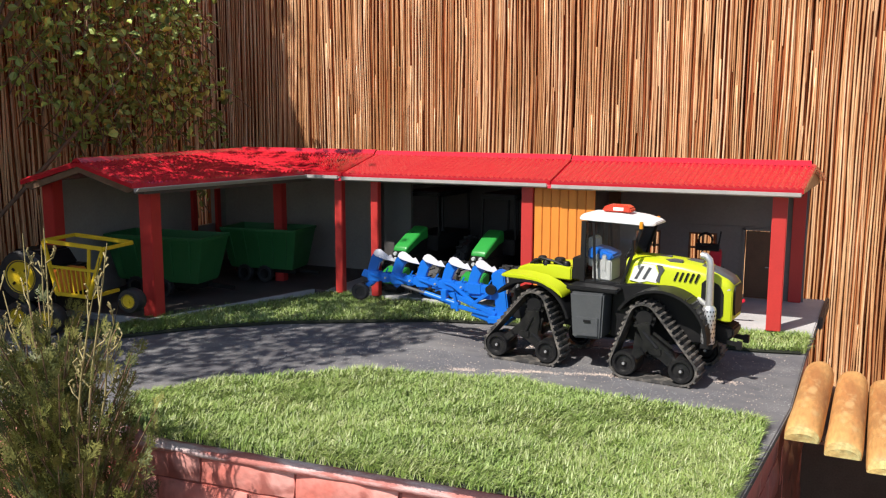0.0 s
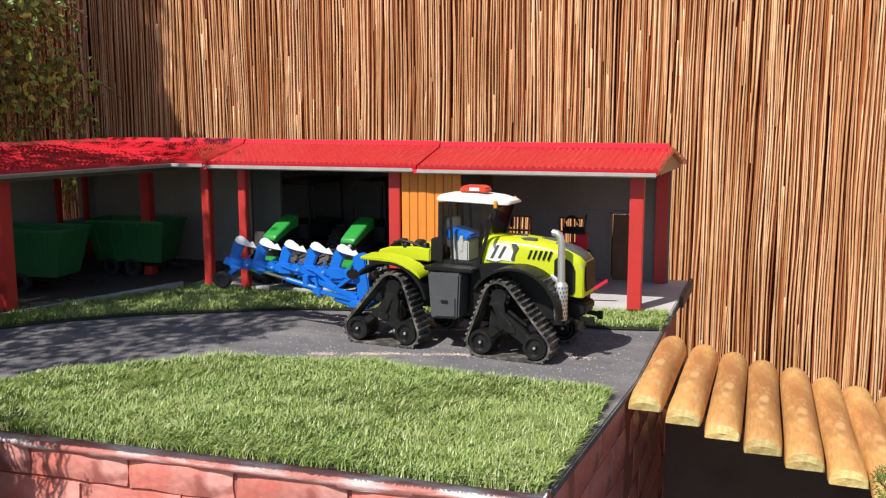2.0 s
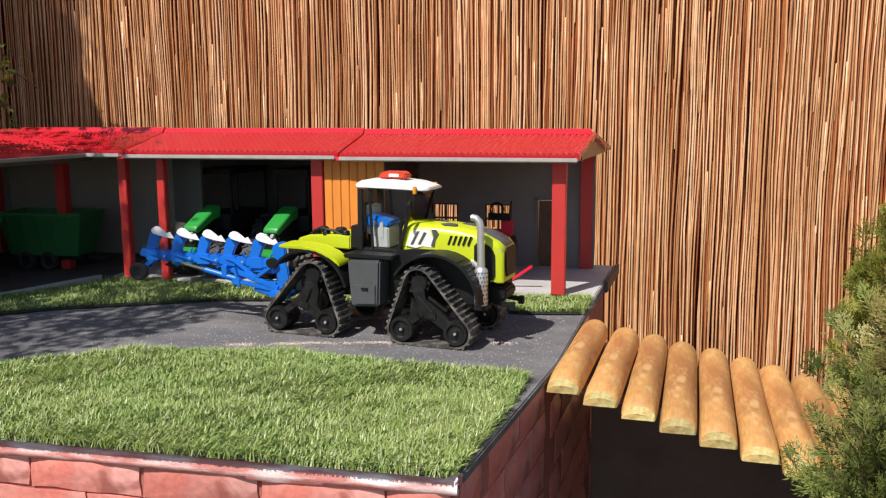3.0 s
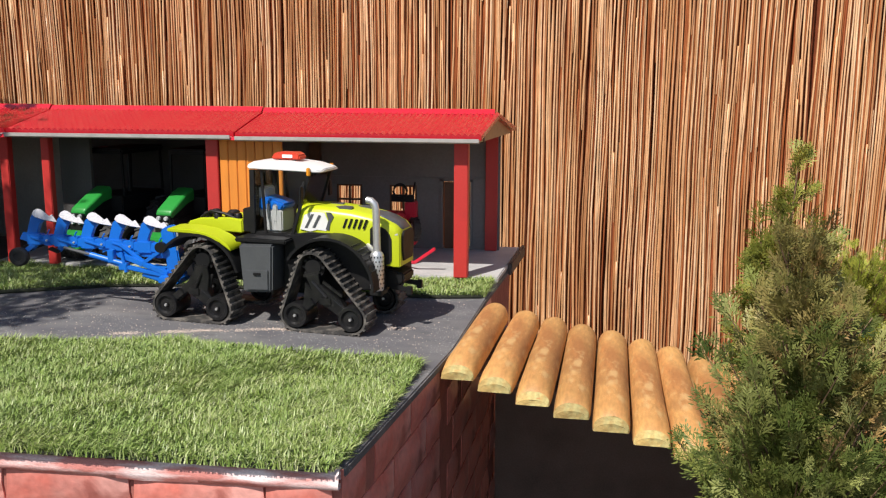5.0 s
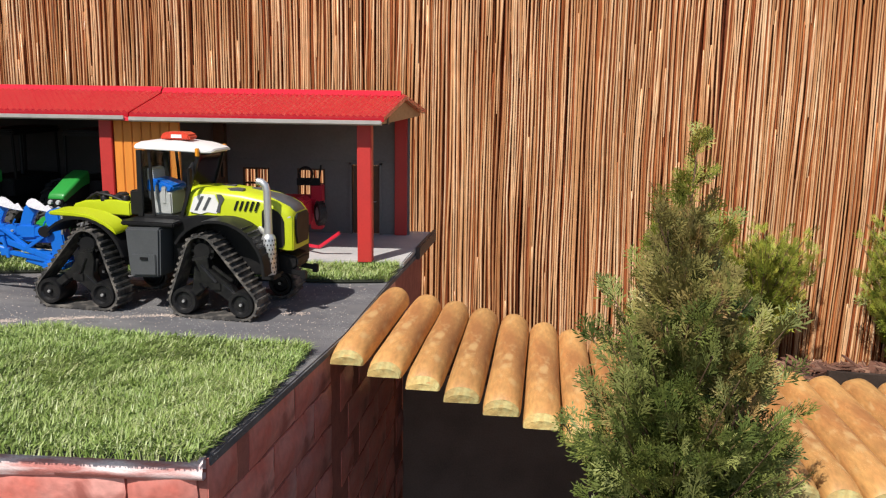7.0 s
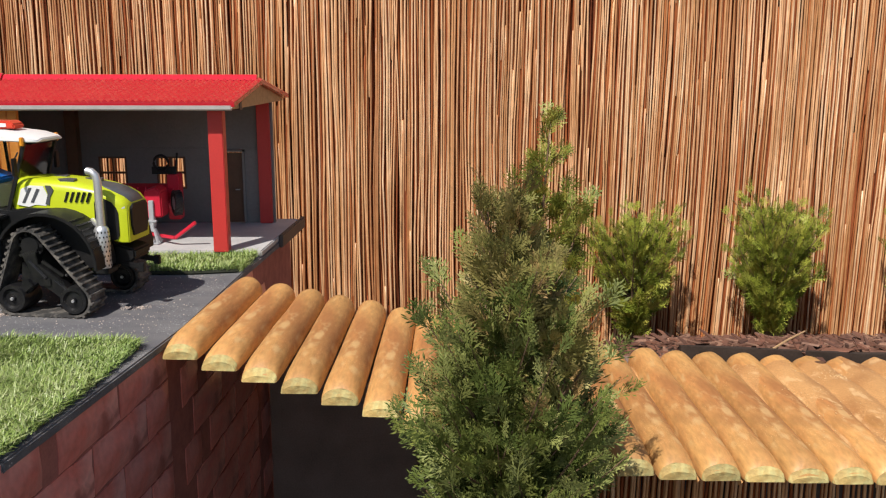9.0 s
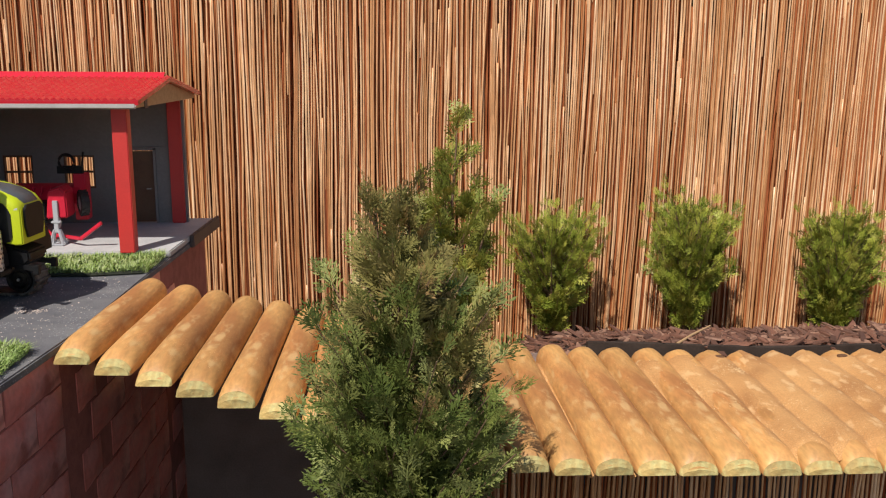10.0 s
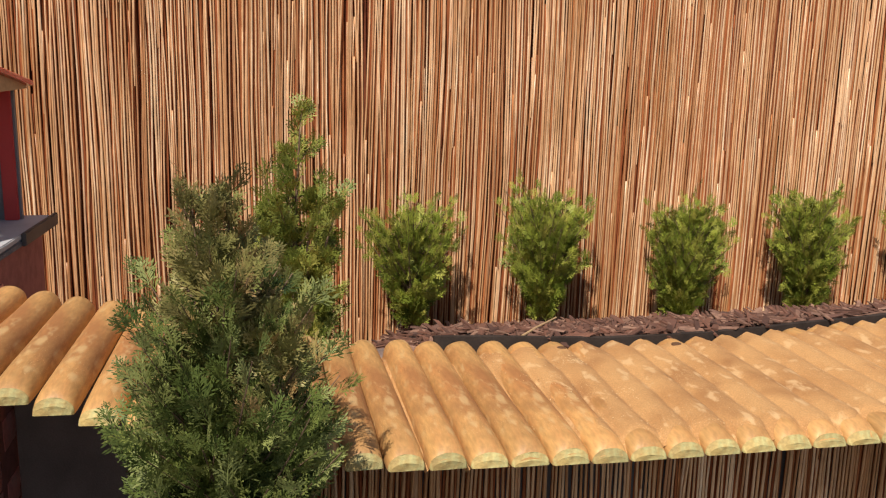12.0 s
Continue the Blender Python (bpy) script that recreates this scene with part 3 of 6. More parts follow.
def roof_sheet(name, a, b, c, d, parent):
    """A ribbed sheet with stepped tile rows. a, b: ends of the ridge; d, c: the eave's ends below them."""
    a, b, c, d = Vector(a), Vector(b), Vector(c), Vector(d)
    nrm = (b - a).cross(d - a).normalized()
    if nrm.z < 0:
        nrm = -nrm
    width = (b - a).length
    cols = max(8, int(width / 0.0125)) * 6
    rows = 9
    vs, fs = [], []
    lines = []
    for r in range(rows):
        lines += [(r / rows, 0.0036), ((r + 1) / rows - 0.0005, 0.0043)]
    for u_, lift in lines:
        for i in range(cols + 1):
            t = i / cols
            p = (a.lerp(b, t)).lerp(d.lerp(c, t), u_)
            rib = 0.0044 * (1 - abs(((i % 6) / 6.0) * 2 - 1)) ** 0.8
            vs.append(tuple(p + nrm * (lift + rib)))
    w = cols + 1
    for k in range(len(lines) - 1):
        for i in range(cols):
            fs.append((k * w + i, k * w + i + 1, (k + 1) * w + i + 1, (k + 1) * w + i))
    o = len(vs)
    for p in (a, b, c, d):
        vs.append(tuple(p - nrm * 0.004))
    fs.append((o, o + 1, o + 2, o + 3))
    last = (len(lines) - 1) * w
    fs.append(tuple([o + 3, o + 2]) + tuple(last + cols - i for i in range(cols + 1)))
    fs.append(tuple([o, o + 3]) + tuple(k * w for k in reversed(range(len(lines)))))
    fs.append(tuple([o + 1, o + 2]) + tuple(k * w + cols for k in reversed(range(len(lines)))))
    return raw(name, vs, fs, ROOF, parent)


def ridge_cap(a, b, parent):
    s = Shape()
    a, b = Vector(a), Vector(b)
    d = (b - a).normalized()
    side = d.cross(Vector((0, 0, 1)))
    ring = [(-0.014, -0.001), (-0.006, 0.007), (0, 0.0095), (0.006, 0.007), (0.014, -0.001), (0, 0.003)]
    s.loft([[p + side * u + Vector((0, 0, w)) for u, w in ring] for p in (a, b)])
    part("ridge_cap", s, ROOF, parent, smooth=30)


def gutter(a, b, parent):
    a, b = Vector(a), Vector(b)
    d = (b - a).normalized()
    side = d.cross(Vector((0, 0, 1)))
    ring = [(0.003, 0.003), (0.0065, 0.003), (0.0065, -0.0035), (0.004, -0.006), (-0.004, -0.006), (-0.013, 0.001), (-0.013, 0.003), (-0.004, -0.002), (0.003, -0.002)]
    part("gutter", Shape().loft([[p + side * u + Vector((0, 0, w)) for u, w in ring] for p in (a, b)]), GUTTER, parent, "pale grey plastic gutter", smooth=30)


for x0, x1, dz in [(XJ + 0.0015, XR, 0.0), (XK + 0.0015, XJ - 0.0015, 0.002), (XC, XK - 0.0015, 0.004)]:
    front_l = x0 if x0 > XC else -1.02
    skew = 0.02 if x1 == XR else 0.0
    roof_sheet("roof_front", (x0, RY, RZ + dz), (x1 + skew / 2, RY, RZ + dz), (x1 - skew / 2, GY, GZ + dz), (front_l, GY, GZ + dz), barn)
    roof_sheet("roof_rear", (x1 + skew / 2, RY, RZ + dz), (x0, RY, RZ + dz), (x0, BY, GZ + dz), (x1 + 1.6 * skew, BY, GZ + dz), barn)
    ridge_cap((x0, RY, RZ + dz + 0.004), (x1, RY, RZ + dz + 0.004), barn)
    gutter((front_l + 0.003, GY - 0.006, GZ + dz - 0.004), (x1 - 0.004 - skew / 2, GY - 0.006, GZ + dz - 0.004), barn)
# wing
WA, WD, WE = (-1.32, 0.128, 0.322), (-1.172, 0.115, 0.284), (-1.475, 0.13, 0.28)
roof_sheet("roof_front", (XC, RY, RZ + 0.003), WA, WD, (-1.02, GY, GZ + 0.005), barn)
roof_sheet("roof_rear", WA, (XC, RY, RZ + 0.003), (-1.48, RY, GZ), WE, barn)
roof_sheet("roof_rear", (-1.48, RY, GZ), (XC, RY, RZ), (XC, BY, GZ), (-1.48, BY, GZ - 0.01), barn)
ridge_cap((XC, RY, RZ + 0.006), (WA[0], WA[1], WA[2] + 0.004), barn)
gutter((-1.023, GY - 0.004, GZ), (WD[0] + 0.004, WD[1] + 0.004, WD[2] - 0.005), barn)
# strips added under the sheet joints so that no sun leaks through the gaps
for xj in (XJ, XK):
    part("joint_light_stop", Shape().prism([(GY - 0.01, GZ - 0.0085), (RY, RZ - 0.006), (RY, RZ - 0.0015), (GY - 0.006, GZ - 0.004)], xj - 0.012, xj + 0.012, "x"), ROOF, barn)
# gables
part("gable", Shape().prism([(GY + 0.002, GZ - 0.009), (GY + 0.002, GZ - 0.003), (RY, RZ - 0.005), (BY - 0.002, GZ - 0.003), (BY - 0.002, GZ - 0.009)], XR - 0.014, XR - 0.006, "x", Matrix(((1, 0.1, 0, -0.062), (0, 1, 0, 0), (0, 0, 1, 0), (0, 0, 0, 1)))), PINE, barn, "bare wooden gable board", smooth=0)
part("gable", Shape().prism([(-1.47, 0.274), (-1.32, 0.318), (-1.178, 0.277), (-1.2, 0.269), (-1.32, 0.306), (-1.45, 0.267)], 0.133, 0.141, "y"), WOODDARK, barn, "bare wooden gable board", smooth=0)
# posts
for x, y, w in [(-0.01, 0.544, 0.027), (-0.861, 0.543, 0.018), (-0.953, 0.545, 0.019), (0.022, 0.84, 0.027), (-1.195, 0.19, 0.031), (-1.45, 0.19, 0.03), (-1.16, 0.62, 0.024)]:
    top = GZ + 0.012 if y < 0.6 else GZ
    part("post", Shape().box(x - w / 2, x + w / 2, y - w / 2, y + w / 2, FLOOR, top - 0.004), RED, barn, "red painted post", bevel=0.0015)
part("beam", Shape().box(-1.0, 0.03, 0.562, 0.587, GZ - 0.012, GZ + 0.012), PANEL, barn, "dark eave beam")
part("beam", Shape().prism([(-1.19, 0.14), (-1.165, 0.14), (-1.03, 0.55), (-1.055, 0.55)], GZ - 0.016, GZ - 0.002, "z"), PANEL, barn, "dark eave beam")


def wall_with_holes(x0, x1, y, thick, z0, z1, holes):
    """A wall along x with rectangular openings (xa, xb, za, zb) cut right through, as one closed mesh."""
    xs = sorted({x0, x1, *[h[0] for h in holes], *[h[1] for h in holes]})
    zs = sorted({z0, z1, *[h[2] for h in holes], *[h[3] for h in holes]})
    solid = {(i, k) for i in range(len(xs) - 1) for k in range(len(zs) - 1)
             if not any(h[0] <= xs[i] and h[1] >= xs[i + 1] and h[2] <= zs[k] and h[3] >= zs[k + 1] for h in holes)}
    w = len(zs)
    vs = [(x, yy, z) for yy in (y, y + thick) for x in xs for z in zs]
    o = len(xs) * w
    fs = []
    for i, k in solid:
        a, b, c, d = i * w + k, (i + 1) * w + k, (i + 1) * w + k + 1, i * w + k + 1
        fs += [(a, b, c, d), (o + d, o + c, o + b, o + a)]
        for (p, q), nb in (((a, b), (i, k - 1)), ((b, c), (i + 1, k)), ((c, d), (i, k + 1)), ((d, a), (i - 1, k))):
            if nb not in solid:
                fs.append((q, p, o + p, o + q))
    return Shape().add(vs, fs)


WINS = [(-0.334, -0.274), (-0.211, -0.148)]
part("wall", wall_with_holes(-0.5, 0.04, 0.837, 0.012, FLOOR, GZ, [(a, b, 0.086, 0.156) for a, b in WINS] + [(-0.088, -0.026, FLOOR, 0.166)]), GREYWALL, barn, "light grey rendered back wall", smooth=0)
# wall colours carry the bay's shade and the wing's skylight
part("wall", Shape().box(-1.0, -0.502, 0.837, 0.849, FLOOR, GZ), SHADEWALL, barn, "back wall coloured dark for the shaded bay", smooth=0)
part("wall", Shape().box(-1.48, -1.002, 0.837, 0.849, FLOOR, GZ), LITWALL, barn, "wing back wall in grey lightened for skylight", smooth=0)
part("wall", Shape().box(-0.53, -0.52, 0.6, 0.836, FLOOR, GZ), SHADEWALL, barn, "partition wall coloured dark for the shaded bay", smooth=0)
part("wall", Shape().box(-0.868, -0.8, 0.6, 0.61, FLOOR, GZ), SHADEWALL, barn, "narrow wall coloured dark for the shaded bay", smooth=0)
side = wall_with_holes(0.22, 0.836, -1.485, 0.012, FLOOR, GZ - 0.004, [(0.695, 0.785, 0.12, 0.232)])
side.v = [(x, y, z) for y, x, z in side.v]
part("wall", side, LITWALL, barn, "wing side wall with an opening, grey lightened for skylight", smooth=0)
for y in (0.688, 0.792):
    part("opening_post", Shape().box(-1.473, -1.463, y - 0.008, y + 0.008, FLOOR, GZ - 0.006), RED, barn, "red post beside the opening", bevel=0.001)
part("pillar", Shape().box(-0.392, -0.368, 0.815, 0.836, FLOOR, GZ), BROWN, barn, "dark brown wall pillar", bevel=0.001)
for a, b in WINS:
    t, mid = 0.004, (a + b) / 2
    fr = wall_with_holes(a, b, 0.838, 0.008, 0.086, 0.156, [(x0, x1, z0, z1) for x0, x1 in ((a + t, mid - t / 2), (mid + t / 2, b - t)) for z0, z1 in ((0.09, 0.119), (0.123, 0.152))])
    part("window", fr, BROWN, barn, "small brown window frame with four openings", smooth=0)
door = part("door", Shape().box(-0.086, -0.028, 0.84, 0.847, FLOOR + 0.001, 0.164), BROWN, barn, "dark brown plank door", bevel=0.001)
part("door_frame", Shape().box(-0.093, -0.088, 0.832, 0.851, FLOOR, 0.171).box(-0.026, -0.021, 0.832, 0.851, FLOOR, 0.171).box(-0.093, -0.021, 0.832, 0.851, 0.1665, 0.1715), GREYWALL, barn, "grey door frame", smooth=0)
part("handle", Shape().tube([(-0.035, 0.839, 0.085), (-0.035, 0.834, 0.085), (-0.043, 0.834, 0.085)], 0.0012, 6), GUTTER, door)
part("floor_lip", Shape().prism([(0.0715, 0.68), (0.08, 0.68), (0.0955, 0.9), (0.087, 0.9)], -0.011, FLOOR + 0.003, "z"), PANEL, barn, "dark lip at the floor's end", bevel=0.002)
for x0, z0, x1, z1 in ((-0.02, 0.205, 0.03, 0.252), (-0.13, 0.215, -0.06, 0.262), (-0.36, 0.2, -0.31, 0.25)):
    part("brace", Shape().bar((x0, 0.8362, z0), (x1, 0.8362, z1), 0.003, 0.006), GREYWALL, barn)
part("rail", Shape().box(-0.367, 0.008, 0.834, 0.8365, 0.172, 0.1745), GREYWALL, barn)
# orange sliding gate
gate = thing("barn_gate", "orange boarded sliding gate with a red frame post", "gate")
part("frame_post", Shape().box(-0.515, -0.4905, 0.525, 0.549, FLOOR, GZ - 0.004), RED, gate, "red ribbed frame post", bevel=0.001)
for i in range(7):
    a = -0.4885 + i * 0.0182
    part("board", Shape().box(a, a + 0.0173, 0.53, 0.538, FLOOR + 0.004, GZ - 0.004), ORANGE, gate, bevel=0.0012)
part("rear_board", Shape().box(-0.487, -0.364, 0.5385, 0.543, FLOOR + 0.006, GZ - 0.006), ORANGE, gate)
part("bolt", Shape().box(-0.478, -0.475, 0.5255, 0.5295, 0.06, 0.078), RUBBER, gate, "small black bolt")

# ---- vehicle materials ----
LIME = mat("lime_plastic", (0.5, 0.58, 0.015), 0.32, var=0.06, scale=18, bump=0.03, tint=(0.44, 0.5, 0.02))
BLACK = mat("black_plastic", (0.009, 0.009, 0.01), 0.48, var=0.25, scale=40, bump=0.08, tint=(0.018, 0.017, 0.016), spec=0.25)
DARKGREY = mat("dark_grey_plastic", (0.075, 0.08, 0.085), 0.45, var=0.15, scale=30, bump=0.06)
TRACK = mat("dusty_track_rubber", (0.04, 0.038, 0.036), 0.8, var=0.45, scale=60, bump=0.3, tint=(0.2, 0.18, 0.155))
TRACKFRAME = mat("track_frame_black", (0.009, 0.009, 0.01), 0.32, var=0.4, scale=70, bump=0.2, tint=(0.02, 0.019, 0.018), spec=0.45)
WHITE = mat("white_plastic", (0.78, 0.78, 0.75), 0.35, var=0.06, scale=20, bump=0.03)
CREAM = mat("seat_grey", (0.5, 0.5, 0.49), 0.6, var=0.1)
CHROME = mat("brushed_steel", (0.72, 0.72, 0.71), 0.36, metal=0.75, var=0.12, scale=60)
SILVER = mat("silver_plate", (0.56, 0.55, 0.57), 0.28, metal=0.5, var=0.25, scale=40, bump=0.05)
BLUE = mat("blue_plastic", (0.005, 0.15, 0.62), 0.38, var=0.08, scale=30, bump=0.04)
AMBER = mat("amber_plastic", (0.75, 0.3, 0.02), 0.3, var=0.05)
BEACON = mat("beacon_red", (0.62, 0.06, 0.03), 0.25, var=0.1, scale=60)
GREEN = mat("green_plastic", (0.025, 0.27, 0.045), 0.35, var=0.08, scale=20, bump=0.03)
DARKGREEN = mat("deep_green_plastic", (0.03, 0.15, 0.045), 0.45, var=0.1, scale=20, bump=0.03)
YELLOW = mat("yellow_plastic", (0.72, 0.5, 0.02), 0.4, var=0.08, scale=20)
LAMPGLASS = mat("lamp_glass", (0.5, 0.52, 0.53), 0.12, var=0.08)
GREYPL = mat("grey_plastic", (0.42, 0.43, 0.45), 0.5, var=0.1, scale=20)
TEAL = mat("teal_plastic", (0.03, 0.32, 0.33), 0.4, var=0.1)
PANE = glass("cab_glass", (0.95, 0.97, 0.97))


def hull_of_circles(circles, n=20):
    """The outline of a belt stretched round circles (x, z, r), as evenly spread points with their outward ways."""
    pts = []
    for x, z, r in circles:
        for i in range(n):
            w = 2 * math.pi * i / n
            pts.append((x + r * math.cos(w), z + r * math.sin(w)))
    pts = sorted(set(pts))

    def half(seq):
        out = []
        for p in seq:
            while len(out) > 1 and (out[-1][0] - out[-2][0]) * (p[1] - out[-2][1]) - (out[-1][1] - out[-2][1]) * (p[0] - out[-2][0]) <= 0:
                out.pop()
            out.append(p)
        return out[:-1]

    loop = half(pts) + half(pts[::-1])
    return loop


def resample(loop, count):
    seg = [math.dist(loop[i], loop[(i + 1) % len(loop)]) for i in range(len(loop))]
    total = sum(seg)
    out, i, acc = [], 0, 0.0
    for k in range(count):
        want = total * k / count
        while acc + seg[i] < want:
            acc += seg[i]
            i += 1
        u = (want - acc) / seg[i]
        a, b = Vector(loop[i]), Vector(loop[(i + 1) % len(loop)])
        d = (b - a).normalized()
        out.append((a.lerp(b, u), Vector((d.y, -d.x))))
    return out


def track_unit(parent, cx, cy, apex, out):
    """One rubber crawler: belt with lugs, two rollers below, the sprocket above and the arms between. out: the outer side, -1 or 1."""
    w = 0.021
    fx = -1 if apex < 0 else 1
    unit = part("track_frame", Shape()
                .prism([(cx + apex - 0.011, 0.094), (cx + apex + 0.011, 0.098), (cx + apex + 0.013, 0.08), (cx + 0.03, 0.056), (cx + 0.04, 0.04), (cx + 0.026, 0.03), (cx + 0.012, 0.04), (cx - 0.006, 0.05), (cx - 0.014, 0.06)], cy + out * 0.004, cy + out * 0.018)
                .prism([(cx + apex - 0.014, 0.082), (cx - 0.006, 0.056), (cx - 0.03, 0.03), (cx - 0.047, 0.022), (cx - 0.051, 0.032), (cx - 0.036, 0.046)], cy + out * 0.002, cy + out * 0.0135)
                .bar((cx - 0.046, cy + out * 0.016, 0.03), (cx - 0.018, cy + out * 0.016, 0.052), 0.006, 0.012)
                .bar((cx + 0.046, cy + out * 0.014, 0.028), (cx + 0.02, cy + out * 0.014, 0.046), 0.006, 0.012)
                .bar((cx + apex + 0.016, cy + out * 0.012, 0.084), (cx + 0.03, cy + out * 0.012, 0.062), 0.004, 0.005)
                .bar((cx + apex - 0.016, cy + out * 0.014, 0.092), (cx + apex + 0.012, cy + out * 0.014, 0.1), 0.004, 0.005)
                .box(cx - 0.004, cx + 0.014, cy + out * 0.018, cy + out * 0.0205, 0.048, 0.06)
                .tube([(cx + apex, cy + out * 0.018, 0.086), (cx + 0.008, cy + out * 0.02, 0.06)], 0.0026, 8)
                .tube([(cx + 0.018, cy + out * 0.0175, 0.058), (cx + 0.036, cy + out * 0.0175, 0.044)], 0.0022, 8), TRACKFRAME, parent, "black moulded track frame", bevel=0.001)
    loop = hull_of_circles([(cx - 0.047, 0.0275, 0.0225), (cx + 0.047, 0.0275, 0.0225), (cx + apex, 0.107, 0.0225)], 28)
    ring = resample(loop, 84)
    s = Shape()
    n = len(ring)
    vs, fs = [], []
    for p, o in ring:
        q = p + o * 0.0035
        for y, c in ((cy - w, p), (cy + w, p), (cy + w, q), (cy - w, q)):
            vs.append((c.x, y, c.y))
    for i in range(n):
        a, b = i * 4, ((i + 1) % n) * 4
        fs += [(a + k, b + k, b + (k + 1) % 4, a + (k + 1) % 4) for k in range(4)]
    s.add(vs, fs)
    for i in range(0, n, 2):
        p, o = ring[i]
        d = Vector((-o.y, o.x))
        vs = []
        for y in (-w - 0.0008, w + 0.0008):
            for along, lift in ((-0.0022, 0.003), (0.0022, 0.003), (0.0015, 0.0066), (-0.0015, 0.0066)):
                c = p + o * lift + d * along
                vs.append((c.x, cy + y, c.y))
        s.add(vs, [(0, 1, 2, 3), (7, 6, 5, 4), (0, 4, 5, 1), (1, 5, 6, 2), (2, 6, 7, 3), (3, 7, 4, 0)])
    part("belt", s, TRACK, unit, "dusty black rubber belt with cross lugs", smooth=30)
    for x, z, r in ((cx - 0.047, 0.0275, 0.0212), (cx + 0.047, 0.0275, 0.0212)):
        rim = [(0.001, -0.0225), (0.004, -0.0225), (0.005, -0.0195), (r * 0.6, -0.0185), (r * 0.72, -0.0225), (r * 0.93, -0.0225), (r, -0.019), (r, 0.019), (r * 0.93, 0.0225), (r * 0.72, 0.0225), (r * 0.6, 0.0185), (0.005, 0.0195), (0.004, 0.0225), (0.001, 0.0225)]
        roller = part("roller", Shape().wheel(rim, 26, pose(x, cy, z)), TRACKFRAME, unit, "black roller wheel")
        part("axle_bolt", Shape().wheel([(0.0005, -0.0245), (0.0022, -0.0245), (0.0026, -0.023), (0.0026, 0.023), (0.0022, 0.0245), (0.0005, 0.0245)], 8, pose(x, cy, z)), CHROME, roller, "small steel bolt")
    sp = Shape().wheel([(0.001, -0.014), (0.013, -0.014), (0.015, -0.01), (0.0185, -0.008), (0.0185, 0.008), (0.015, 0.01), (0.013, 0.014), (0.001, 0.014)], 24, pose(cx + apex, cy, 0.107))
    for k in range(10):
        sp.box(0.014, 0.0192, -0.012, 0.012, -0.002, 0.002, pose(cx + apex, cy, 0.107, 0, 36 * k, 0))
    part("sprocket", sp, BLACK, unit)


def arch(parent, name, cx, cz, r, y0, y1, a0, a1, material, label="", thick=0.004, flare=0.0):
    """A mudguard: a bent sheet round a centre, angles in degrees from +x."""
    rings = []
    k = 14
    for i in range(k + 1):
        w = radians(a0 + (a1 - a0) * i / k)
        c, s_ = math.cos(w), math.sin(w)
        rr = r * (1 + flare * abs(c))
        rings.append([(cx + rr * c, y0, cz + rr * s_), (cx + rr * c, y1, cz + rr * s_), (cx + (rr - thick) * c, y1, cz + (rr - thick) * s_), (cx + (rr - thick) * c, y0, cz + (rr - thick) * s_)])
    return part(name, Shape().loft(rings), material, parent, label, bevel=0.0008)


def rounded(x, hw, zb, zt, k=0.35, crown=0.1):
    """A hood section at x: flat sides, rounded shoulders, slightly crowned top."""
    r = min(hw, zt - zb) * k
    pts = [(x, -hw, zb)]
    for i in range(5):
        w = math.pi - i * math.pi / 8
        pts.append((x, -hw + r + r * math.cos(w), zt - r + r * math.sin(w)))
    pts.append((x, 0, zt + crown * r))
    for i in range(5):
        w = math.pi / 2 - i * math.pi / 8
        pts.append((x, hw - r + r * math.cos(w), zt - r + r * math.sin(w)))
    pts.append((x, hw, zb))
    return pts


